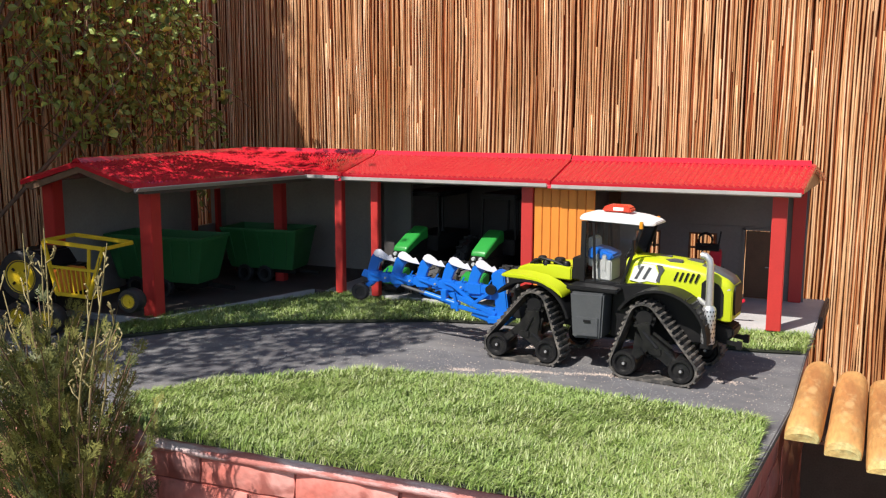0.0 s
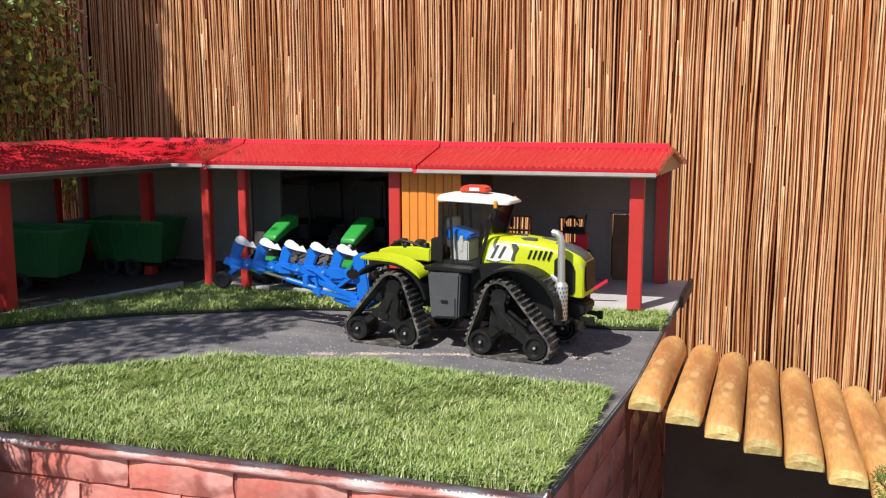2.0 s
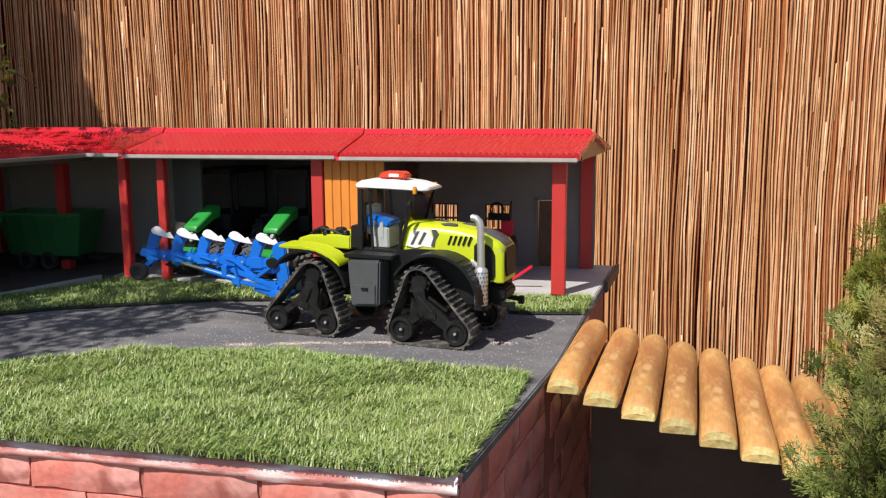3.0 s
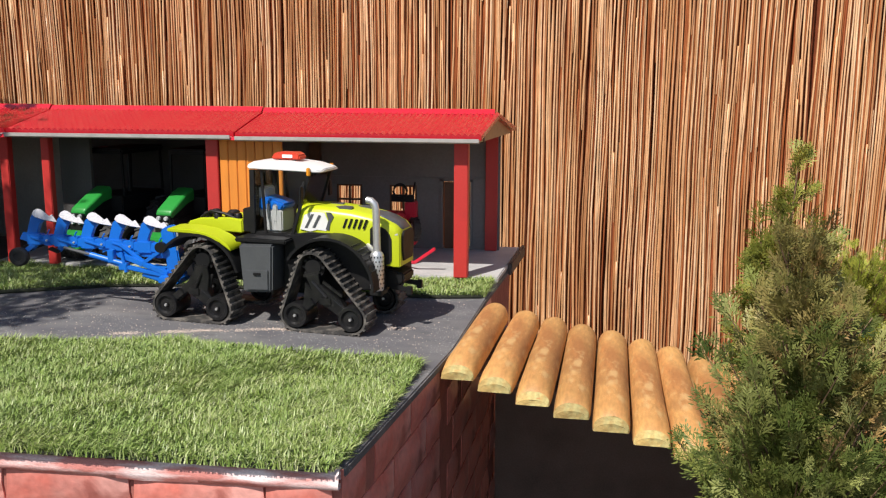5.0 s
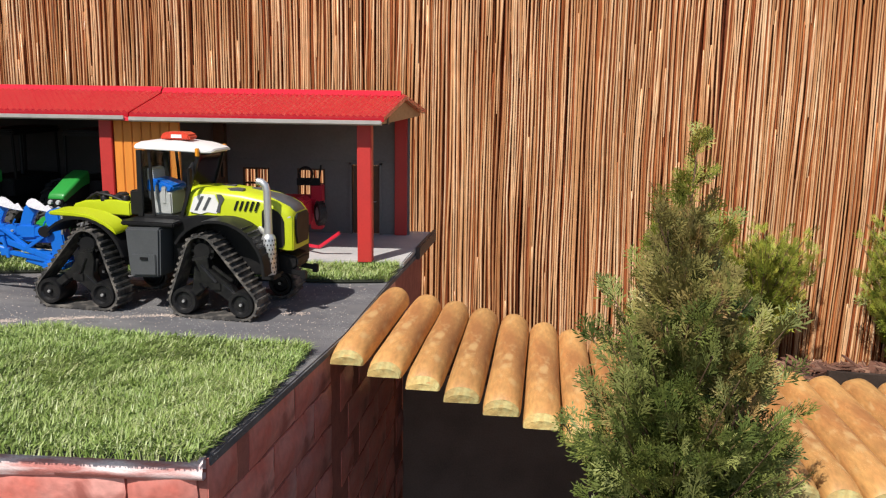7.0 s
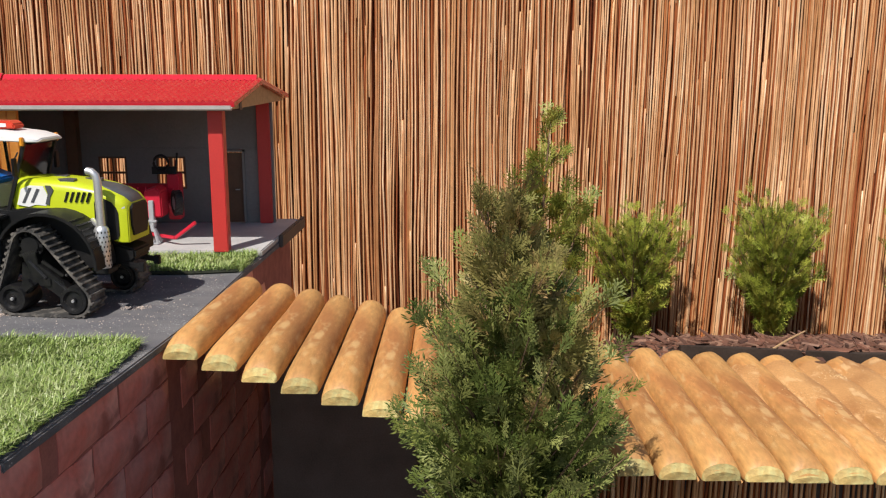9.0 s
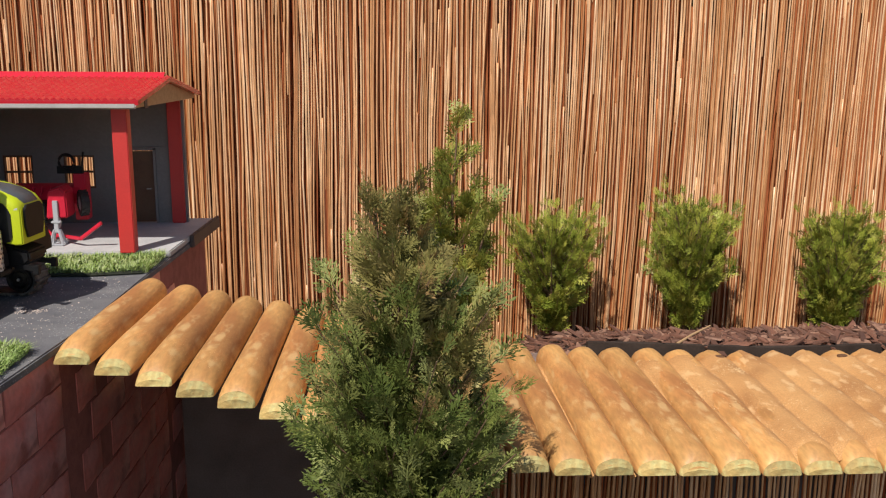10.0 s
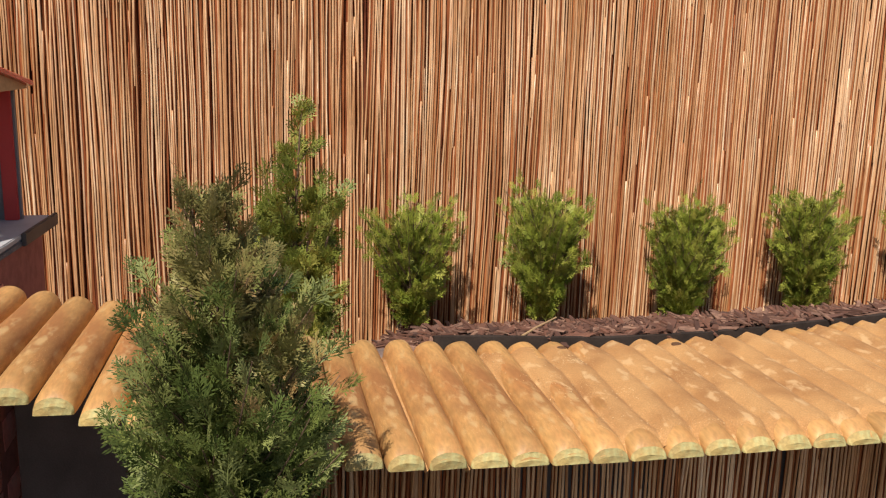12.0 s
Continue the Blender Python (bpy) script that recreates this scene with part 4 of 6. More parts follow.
def tracked_tractor(at):
    t = thing("tractor", "lime green and black toy tractor on rubber tracks", "tractor", at=at)
    part("chassis", Shape().box(-0.165, 0.2, -0.026, 0.026, 0.062, 0.118).box(-0.1, -0.045, -0.034, 0.034, 0.075, 0.14).box(0.075, 0.165, -0.036, 0.036, 0.08, 0.15)
         .box(-0.19, -0.15, -0.018, 0.018, 0.07, 0.1).bar((0.118, -0.06, 0.1), (0.118, 0.06, 0.1), 0.02, 0.02).bar((-0.115, -0.06, 0.1), (-0.115, 0.06, 0.1), 0.02, 0.02), BLACK, t, "black chassis", bevel=0.002)
    # hood with dark nose
    hood = part("hood", Shape().loft([rounded(0.05, 0.039, 0.15, 0.197), rounded(0.075, 0.0405, 0.148, 0.1985), rounded(0.1, 0.0415, 0.146, 0.198), rounded(0.145, 0.041, 0.14, 0.194), rounded(0.178, 0.04, 0.126, 0.188), rounded(0.2, 0.039, 0.108, 0.181), rounded(0.216, 0.037, 0.104, 0.173), rounded(0.2255, 0.033, 0.104, 0.163)]), LIME, t, "lime green hood", bevel=0.0015, smooth=50)
    for side in (-1, 1):
        panel = [(0.178, 0.0403, 0.122, 0.166), (0.184, 0.0402, 0.112, 0.172), (0.194, 0.0397, 0.108, 0.171), (0.204, 0.0388, 0.108, 0.166), (0.21, 0.0382, 0.11, 0.158), (0.213, 0.0379, 0.116, 0.15)]
        part("side_grille", Shape().loft([[(x, side * (y - 0.003), z0), (x, side * (y + 0.0012), z0), (x, side * (y + 0.0012), (z0 + z1) / 2), (x, side * (y + 0.0004), z1), (x, side * (y - 0.003), z1)] for x, y, z0, z1 in panel]), BLACK, hood, "black side grille", smooth=30)
        for i in range(5):
            x = 0.132 + i * 0.0085
            part("vent_slot", Shape().prism([(x, 0.166), (x + 0.0032, 0.166), (x + 0.0088, 0.181), (x + 0.0056, 0.181)], side * 0.0405, side * 0.0426), BLACK, hood)
        part("decal", Shape().prism([(0.058, 0.16), (0.076, 0.157), (0.088, 0.1605), (0.104, 0.159), (0.107, 0.176), (0.101, 0.189), (0.079, 0.1895), (0.066, 0.184)], side * 0.039, side * 0.0421), WHITE, hood, "white side marking")
        for poly in ([(0.0665, 0.163), (0.071, 0.163), (0.083, 0.186), (0.0785, 0.186)], [(0.08, 0.164), (0.0845, 0.1635), (0.0955, 0.184), (0.091, 0.185)]):
            part("decal_bar", Shape().prism(poly, side * 0.042, side * 0.0428), DARKGREY, hood)
        part("decal_spot", Shape().prism([(0.103, 0.162), (0.109, 0.16), (0.111, 0.172), (0.117, 0.183), (0.112, 0.19), (0.104, 0.19), (0.108, 0.177)], side * 0.0405, side * 0.0425), DARKGREY, hood, "dark grey marking")
        lamp = Shape().wheel([(0.001, -0.003), (0.005, -0.003), (0.006, 0.0), (0.006, 0.004), (0.001, 0.004)], 14, pose(0.2155, side * 0.031, 0.157, 0, 0, 60 * side))
        part("headlight", lamp, LAMPGLASS, hood, "clear headlight")
    for x0, y0, w_, l_ in ((0.128, -0.02, 0.012, 0.014), (0.104, 0.006, 0.01, 0.012), (0.152, 0.012, 0.01, 0.016)):
        pts = [(x0 + l_ * math.cos(q * math.pi / 5) * (1 + 0.25 * math.sin(3 * q)), y0 + w_ * math.sin(q * math.pi / 5) * (1 + 0.2 * math.cos(2 * q))) for q in range(10)]
        top = 0.1985 if x0 < 0.12 else 0.1965 if x0 < 0.14 else 0.1942
        part("hood_patch", Shape().prism(pts, top - 0.004, top + 0.0012, "z"), DARKGREY, hood, "dark grey hood patch")
    part("front_grille", Shape().prism([(-0.021, 0.113), (0.021, 0.113), (0.0265, 0.13), (0.0265, 0.156), (0.02, 0.162), (-0.02, 0.162), (-0.0265, 0.156), (-0.0265, 0.13)], 0.2225, 0.2285, "x"), BLACK, hood, "black front grille", bevel=0.001)
    part("nose_cap", Shape().loft([[(x, -w, z), (x, w, z), (x, w * 0.9, z + 0.003), (x, -w * 0.9, z + 0.003)] for x, w, z in ((0.17, 0.012, 0.189), (0.186, 0.022, 0.1845), (0.2, 0.026, 0.1795), (0.216, 0.024, 0.1715), (0.225, 0.02, 0.163))]), DARKGREY, hood, "dark grey nose cap", bevel=0.001, smooth=50)
    part("front_weight", Shape().prism([(0.19, 0.066), (0.22, 0.07), (0.229, 0.078), (0.229, 0.092), (0.19, 0.102)], -0.026, 0.026), BLACK, t, "black front linkage", bevel=0.003)
    for side in (-1, 1):
        part("linkage_arm", Shape().bar((0.205, side * 0.024, 0.07), (0.238, side * 0.026, 0.066), 0.005, 0.008).box(0.234, 0.243, side * 0.026 - 0.004, side * 0.026 + 0.004, 0.058, 0.072), BLACK, t, bevel=0.001)
    # mudguards
    for side in (-1, 1):
        y0, y1 = (side * 0.034, side * 0.092)
        arch(t, "front_mudguard", 0.124, 0.078, 0.079, y0, y1, -4, 150, BLACK, "black front mudguard", 0.005)
        part("guard_cheek", Shape().prism([(0.035, 0.15), (0.03, 0.06), (0.075, 0.06), (0.16, 0.065), (0.196, 0.068), (0.198, 0.1), (0.178, 0.136), (0.12, 0.156), (0.075, 0.156)], side * 0.034, side * 0.052), BLACK, t, bevel=0.002)
        for i in range(6):
            w = radians(20 + 7.5 * i)
            part("guard_rib", Shape().bar((0.124 + 0.0795 * math.cos(w), side * 0.05, 0.078 + 0.0795 * math.sin(w)), (0.124 + 0.0795 * math.cos(w), side * 0.09, 0.078 + 0.0795 * math.sin(w)), 0.002, 0.003), BLACK, t)
        arch(t, "rear_mudguard", -0.106, 0.074, 0.078, y0, y1, 12, 140, BLACK, "black rear mudguard", 0.005)
        part("rear_fender", Shape().loft([[(x, side * 0.05, z), (x, side * 0.09, z - 0.001), (x, side * 0.091, z + h), (x, side * 0.049, z + h + 0.0015)] for x, z, h in
                                          [(-0.158, 0.1535, 0.004), (-0.148, 0.1525, 0.0065), (-0.115, 0.152, 0.007), (-0.085, 0.1475, 0.007), (-0.062, 0.139, 0.0065), (-0.048, 0.13, 0.006), (-0.043, 0.125, 0.003)]]), LIME, t, "lime green rear fender", bevel=0.0025, smooth=50)
        box = part("side_tank", Shape().prism([(-0.03, 0.137), (0.03, 0.139), (0.027, 0.06), (-0.024, 0.057)], side * 0.04, side * 0.086), DARKGREY, t, "dark grey side tank", bevel=0.003)
        part("tank_lid", Shape().prism([(-0.018, 0.096), (0.022, 0.097), (0.022, 0.064), (-0.016, 0.062)], side * 0.0855, side * 0.0885), DARKGREY, box, bevel=0.001)
        part("latch", Shape().box(-0.003, 0.009, side * 0.0895 - 0.001, side * 0.0895 + 0.001, 0.088, 0.092), BLACK, box)
        part("side_deck", Shape().box(-0.04, 0.05, side * 0.03, side * 0.08, 0.1395, 0.147), BLACK, t, "black running board", bevel=0.002)
    # rear deck
    part("rear_deck", Shape().prism([(-0.155, 0.148), (-0.05, 0.146), (-0.05, 0.169), (-0.075, 0.172), (-0.13, 0.169), (-0.152, 0.162)], -0.034, 0.034), LIME, t, "lime green rear deck", bevel=0.002)
    for x, y, r in ((-0.12, -0.022, 0.008), (-0.1, -0.026, 0.007), (-0.08, -0.02, 0.009), (-0.09, 0.01, 0.01), (-0.125, 0.012, 0.008), (-0.063, -0.024, 0.007)):
        part("deck_cap", Shape().wheel([(0.001, -0.008), (r, -0.008), (r, 0.004), (r * 0.7, 0.0065), (0.001, 0.0065)], 14, pose(x, y, 0.172, 90, 0, 0)), BLACK, t)
    part("deck_hose", Shape().tube([(-0.13, -0.028, 0.17), (-0.11, -0.031, 0.182), (-0.085, -0.03, 0.178), (-0.066, -0.028, 0.17)], 0.0025, 7), BLACK, t)
    # cab
    cab = part("cab_base", Shape().box(-0.03, 0.058, -0.045, 0.045, 0.14, 0.152), BLACK, t, "black cab floor", bevel=0.002)
    fb, ft, rb, rt = 0.045, 0.078, -0.025, -0.025
    for side in (-1, 1):
        y, yt = side * 0.044, side * 0.0415
        part("pillar", Shape().bar((fb, y, 0.15), (ft, yt, 0.256), 0.004, 0.005), BLACK, cab)
        part("pillar", Shape().bar((rb, y, 0.15), (rt, yt, 0.256), 0.005, 0.008), BLACK, cab)
        part("pillar", Shape().bar((-0.002, y, 0.15), (-0.008, yt, 0.256), 0.003, 0.004), BLACK, cab)
        part("side_window", Shape().prism([(rb + 0.003, 0.152), (fb - 0.003, 0.152), (ft - 0.003, 0.254), (rt + 0.003, 0.254)], side * 0.0425, side * 0.0433), PANE, cab, "clear side window", smooth=0)
        part("mirror", Shape().box(0.066, 0.07, side * 0.056 - 0.005, side * 0.056 + 0.005, 0.205, 0.232).bar((0.068, side * 0.044, 0.24), (0.068, side * 0.056, 0.228), 0.0025, 0.0025), BLACK, cab, "black mirror", bevel=0.001)
        part("indicator", Shape().box(0.074, 0.0795, side * 0.046 - 0.003, side * 0.046 + 0.003, 0.249, 0.262), AMBER, cab, "amber indicator lamp", bevel=0.001)
    part("windscreen", Shape().prism([(-0.041, 0.152), (0.041, 0.152), (0.039, 0.254), (-0.039, 0.254)], 0.0, 0.0008, "x", Matrix.Translation((0.0445, 0, 0)) @ Matrix(((1, 0, 0.311, -0.0466), (0, 1, 0, 0), (0, 0, 1, 0), (0, 0, 0, 1)))), PANE, cab, "clear windscreen", smooth=0)
    part("rear_window", Shape().box(-0.0275, -0.0267, -0.04, 0.04, 0.152, 0.254), PANE, cab, smooth=0)
    part("roof", Shape().loft([[(x, -w, z0), (x, w, z0), (x, w * 0.97, z1), (x, w * 0.6, z1 + 0.003), (x, -w * 0.6, z1 + 0.003), (x, -w * 0.97, z1)] for x, w, z0, z1 in
                               [(-0.034, 0.041, 0.2585, 0.2635), (-0.029, 0.046, 0.2575, 0.2655), (0.0, 0.048, 0.257, 0.2672), (0.03, 0.049, 0.2565, 0.2672), (0.062, 0.048, 0.2555, 0.264), (0.084, 0.043, 0.254, 0.259), (0.094, 0.034, 0.2535, 0.256)]]), WHITE, cab, "white cab roof", bevel=0.002, smooth=50)
    part("roof_light_bar", Shape().box(0.07, 0.086, -0.034, 0.034, 0.2505, 0.2555), BLACK, cab, bevel=0.001)
    part("beacon_foot", Shape().box(0.006, 0.036, -0.009, 0.009, 0.2675, 0.2715), BLACK, cab, bevel=0.001)
    part("beacon", Shape().prism([(-0.004, 0.2715), (0.047, 0.2715), (0.046, 0.279), (0.037, 0.2835), (0.006, 0.2835), (-0.003, 0.279)], -0.014, 0.014), BEACON, cab, "red warning beacon", bevel=0.0022)
    part("beacon_stripe", Shape().box(0.016, 0.034, -0.0146, -0.0138, 0.2745, 0.28), WHITE, cab)
    part("air_filter", Shape().box(-0.046, -0.029, -0.04, 0.03, 0.15, 0.19), BLACK, t, "black intake housing", bevel=0.002)
    seat = part("seat", Shape().box(-0.012, 0.022, -0.032, 0.014, 0.152, 0.188).box(-0.006, 0.0, -0.034, -0.03, 0.172, 0.2).prism([(-0.022, 0.174), (-0.01, 0.174), (-0.013, 0.224), (-0.023, 0.226)], -0.026, 0.014).box(0.004, 0.014, -0.033, -0.028, 0.168, 0.198), CREAM, cab, "grey moulded seat", bevel=0.002)
    part("seat_cover", Shape().prism([(-0.022, 0.188), (0.02, 0.187), (0.026, 0.198), (0.004, 0.206), (-0.02, 0.21)], -0.031, 0.016), BLUE, seat, "blue seat cover", bevel=0.003)
    part("steering_wheel", Shape().tube([(0.042 + 0.006 * math.sin(w), 0.012 * math.cos(w), 0.198 + 0.01 * math.sin(w)) for w in [i * math.pi / 8 for i in range(17)]], 0.0014, 6).bar((0.058, 0, 0.155), (0.042, 0, 0.198), 0.004, 0.004), BLACK, cab)
    # exhaust
    ex = part("muffler", Shape().wheel([(0.001, -0.03), (0.0095, -0.03), (0.0112, -0.027), (0.0112, 0.027), (0.0095, 0.031), (0.0066, 0.034), (0.001, 0.034)], 20, pose(0.196, -0.058, 0.1, 90, 0, 0)), CHROME, t, "steel muffler with a perforated shield")
    holes = Shape()
    for k in range(8):
        for j in range(14):
            w = 2 * math.pi * (j + 0.5 * (k % 2)) / 14
            holes.box(0.0106, 0.0115, -0.0008, 0.0008, -0.0014, 0.0014, pose(0.196, -0.058, 0.075 + k * 0.0072, 0, 0, math.degrees(w)))
    part("shield_slots", holes, BLACK, ex, smooth=0)
    part("pipe", Shape().tube([(0.196, -0.058, 0.13), (0.196, -0.058, 0.15), (0.195, -0.058, 0.2), (0.193, -0.058, 0.209), (0.187, -0.058, 0.2145), (0.18, -0.058, 0.2155)], [0.0066, 0.006, 0.0058, 0.0058, 0.0058, 0.0056], 14), CHROME, ex, "polished exhaust pipe")
    part("exhaust_elbow", Shape().tube([(0.196, -0.058, 0.13), (0.186, -0.05, 0.134), (0.174, -0.04, 0.138)], 0.0048, 10), CHROME, ex)
    part("exhaust_bracket", Shape().box(0.186, 0.206, -0.066, -0.036, 0.062, 0.07), BLACK, t, bevel=0.001)
    for side in (-1, 1):
        track_unit(t, 0.118, side * 0.074, -0.018, side)
        track_unit(t, -0.115, side * 0.074, 0.02, side)
    # linkage behind
    for side in (-1, 1):
        part("lower_link", Shape().bar((-0.16, side * 0.018, 0.075), (-0.205, side * 0.024, 0.085), 0.005, 0.009), BLACK, t, bevel=0.001)
        part("lift_rod", Shape().tube([(-0.17, side * 0.026, 0.14), (-0.19, side * 0.024, 0.085)], 0.003, 8), CHROME, t)
    part("lift_arm", Shape().box(-0.178, -0.15, -0.03, 0.03, 0.128, 0.144), BLACK, t, "black lift arms", bevel=0.002)
    part("chain", Shape().tube([(-0.168, -0.045, 0.148), (-0.165, -0.047, 0.13), (-0.168, -0.046, 0.112)], 0.002, 6), CHROME, t, "thin steel chain")
    for pane in cab.children:
        if pane.name.startswith(("side_window", "windscreen", "rear_window")):
            pane.visible_shadow = False
    return t


def plough(at):
    """A reversible plough held up behind the tractor: x points forward, to the hitch."""
    p = thing("plough", "blue reversible toy plough with five silver mouldboards", "plough", at=at)
    a, b = Vector((-0.012, 0.0, 0.026)), Vector((-0.25, 0.028, 0.03))
    beam = part("beam", Shape().bar(a, b, 0.013, 0.016).bar(a + Vector((0.01, 0, -0.012)), a.lerp(b, 0.45) + Vector((0, 0, -0.014)), 0.011, 0.011), BLUE, p, "blue main beam", bevel=0.0015)
    for i in range(4):
        c = a.lerp(b, 0.24 + 0.205 * i)
        part("stiffener", Shape().box(c.x - 0.006, c.x + 0.006, c.y - 0.0078, c.y + 0.0078, c.z - 0.0095, c.z + 0.0095).bar((c.x + 0.004, c.y - 0.009, c.z - 0.004), (c.x - 0.03, c.y - 0.006, c.z + 0.005), 0.003, 0.004), BLUE, beam, bevel=0.0008)
        part("bolt", Shape().wheel([(0.0004, -0.0105), (0.0018, -0.0105), (0.002, -0.0075), (0.0004, -0.0075)], 8, Matrix.Translation(c)), CHROME, beam)
    part("lower_arm", Shape().bar((-0.008, -0.01, -0.02), (-0.075, -0.012, -0.006), 0.008, 0.007).bar((-0.075, -0.012, -0.006), (-0.14, -0.008, 0.014), 0.006, 0.006).box(-0.082, -0.068, -0.017, -0.005, -0.012, 0.001), BLUE, beam, "blue swing arm", bevel=0.001)
    tower = part("headstock", Shape().prism([(-0.008, -0.03), (0.014, -0.03), (0.016, -0.004), (0.008, 0.062), (-0.004, 0.066), (-0.014, 0.058), (-0.006, 0.0)], -0.013, 0.013)
                 .box(-0.014, 0.02, -0.03, 0.03, -0.03, -0.018).prism([(-0.05, -0.022), (-0.012, -0.034), (-0.008, -0.008), (-0.034, -0.004)], -0.012, 0.012), BLUE, p, "blue headstock", bevel=0.002)
    part("pivot", Shape().wheel([(0.001, -0.02), (0.009, -0.02), (0.009, 0.02), (0.001, 0.02)], 18, pose(-0.012, 0, 0.03)), BLACK, tower)
    part("top_link", Shape().tube([(0.004, 0, 0.056), (0.045, 0, 0.05)], 0.004, 10), CHROME, tower, "steel top link")
    part("strut", Shape().bar((-0.004, -0.012, -0.016), (-0.085, -0.008, 0.014), 0.007, 0.009).bar((-0.03, -0.012, -0.008), (-0.085, 0.0, 0.03), 0.006, 0.006).bar((-0.02, -0.006, 0.02), (-0.05, -0.012, -0.004), 0.006, 0.006), BLUE, p, bevel=0.001)
    cyl = part("ram", Shape().tube([(-0.075, -0.012, -0.002), (-0.13, -0.01, 0.012)], 0.005, 12), BLUE, p, "blue hydraulic ram")
    part("ram_rod", Shape().tube([(-0.13, -0.01, 0.012), (-0.175, -0.006, 0.022)], 0.0028, 8), DARKGREY, cyl)
    for i in range(5):
        c = a.lerp(b, 0.14 + 0.205 * i)
        here = Matrix.Translation(c)
        leg = part("leg", Shape().prism([(-0.014, 0.005), (0.006, 0.005), (0.006, 0.014), (0.011, 0.027), (0.018, 0.036), (0.014, 0.043), (0.003, 0.045), (-0.004, 0.04), (-0.009, 0.024)], -0.0045, 0.0045, "y", here)
                   .prism([(-0.006, -0.005), (0.008, -0.005), (0.002, -0.014), (-0.006, -0.022), (-0.011, -0.021)], -0.003, 0.003, "y", here)
                   .box(-0.011, 0.012, -0.0085, 0.0085, -0.01, 0.0095, here), BLUE, p, "blue plough leg", bevel=0.001)
        outline = [(-0.019, 0.006), (-0.0165, 0.0125), (-0.011, 0.0155), (-0.005, 0.014), (0.003, 0.0075), (0.0095, 0.0015), (0.014, 0.004), (0.0225, -0.0095), (0.0105, -0.0075), (0.002, -0.0055), (-0.007, -0.0025), (-0.015, 0.001)]
        lean = here @ pose(0.021, -0.0085, 0.04, -26, 0, 12)
        rings = []
        for dy, q in ((-0.0022, 0.96), (-0.001, 1.0), (0.0012, 1.0), (0.0022, 0.95)):
            rings.append([(x * q, dy - 0.0035 * math.sin((x + 0.019) * 40) * (0.4 + z * 30), z * q) for x, z in outline])
        part("mouldboard", Shape().loft(rings, m=lean), SILVER, leg, "shiny silver mouldboard", smooth=50)
        part("share", Shape().prism([(-0.002, -0.018), (-0.008, -0.023), (-0.026, -0.016), (-0.017, -0.011)], -0.005, -0.002, "y", here), BLACK, leg, "black lower share", bevel=0.0008)
        part("coulter", Shape().tube([c + Vector((0.026, -0.009, 0.002)), c + Vector((0.027, -0.011, 0.012)), c + Vector((0.031, -0.012, 0.019))], 0.0013, 6), BLUE, leg)
    part("clamp", Shape().bar((-0.07, -0.014, -0.016), (-0.078, -0.012, 0.018), 0.008, 0.005).box(-0.1, -0.09, -0.016, -0.004, 0.0, 0.022), BLUE, p, "blue clamp plate", bevel=0.001)
    arm = part("wheel_arm", Shape().bar(b + Vector((0.012, -0.004, -0.006)), b + Vector((-0.008, -0.014, -0.026)), 0.006, 0.008), BLUE, p, bevel=0.001)
    c = b + Vector((-0.01, -0.02, -0.03))
    part("depth_wheel", Shape().wheel([(0.001, -0.004), (0.007, -0.004), (0.008, -0.006), (0.014, -0.006), (0.0165, -0.003), (0.0165, 0.003), (0.014, 0.006), (0.008, 0.006), (0.001, 0.004)], 24, Matrix.Translation(c)), RUBBER, arm, "black rubber depth wheel")
    part("rear_brace", Shape().bar(b + Vector((-0.004, 0, -0.004)), b + Vector((0.01, 0, 0.042)), 0.006, 0.008).bar(b, b + Vector((-0.012, -0.006, 0.006)), 0.01, 0.014), BLUE, p, bevel=0.001)
    return p


tracked_tractor(pose(-0.279, 0.256, 0.0, 0, 0, -8.5) @ Matrix.Diagonal((0.99, 0.99, 0.965, 1)))
plough(pose(-0.47, 0.262, 0.08, 0, 0, -1.0) @ Matrix.Diagonal((1.13, 1, 1, 1)))


# ---- machines in the barn ----
def tyre(name, x, y, z, r, w, parent, rim_mat, turn=0, lugs=18):
    """A tyre with angled lugs, and its rim, with the axle along the thing's x."""
    m = pose(x, y, z, 0, 0, 90 + turn)
    s = Shape().wheel([(r * 0.55, -w * 0.42), (r * 0.62, -w * 0.5), (r * 0.86, -w * 0.5), (r * 0.94, -w * 0.4), (r * 0.94, w * 0.4), (r * 0.86, w * 0.5), (r * 0.62, w * 0.5), (r * 0.55, w * 0.42), (r * 0.55, -w * 0.42)], 26, m)
    for i in range(lugs):
        for side in (-1, 1):
            s.box(r * 0.9, r, side * w * 0.02, side * w * 0.5, -r * 0.05, r * 0.05, m @ pose(0, 0, 0, 0, 360 / lugs * (i + 0.25 * side), 0) @ pose(0, 0, 0, side * 28, 0, 0))
    t = part(name, s, RUBBER, parent, "black lugged tyre", smooth=30)
    part("rim", Shape().wheel([(0.001, -w * 0.3), (r * 0.3, -w * 0.3), (r * 0.5, -w * 0.42), (r * 0.56, -w * 0.42), (r * 0.56, w * 0.42), (r * 0.5, w * 0.42), (r * 0.3, w * 0.3), (0.001, w * 0.3)], 22, m), rim_mat, t)
    return t


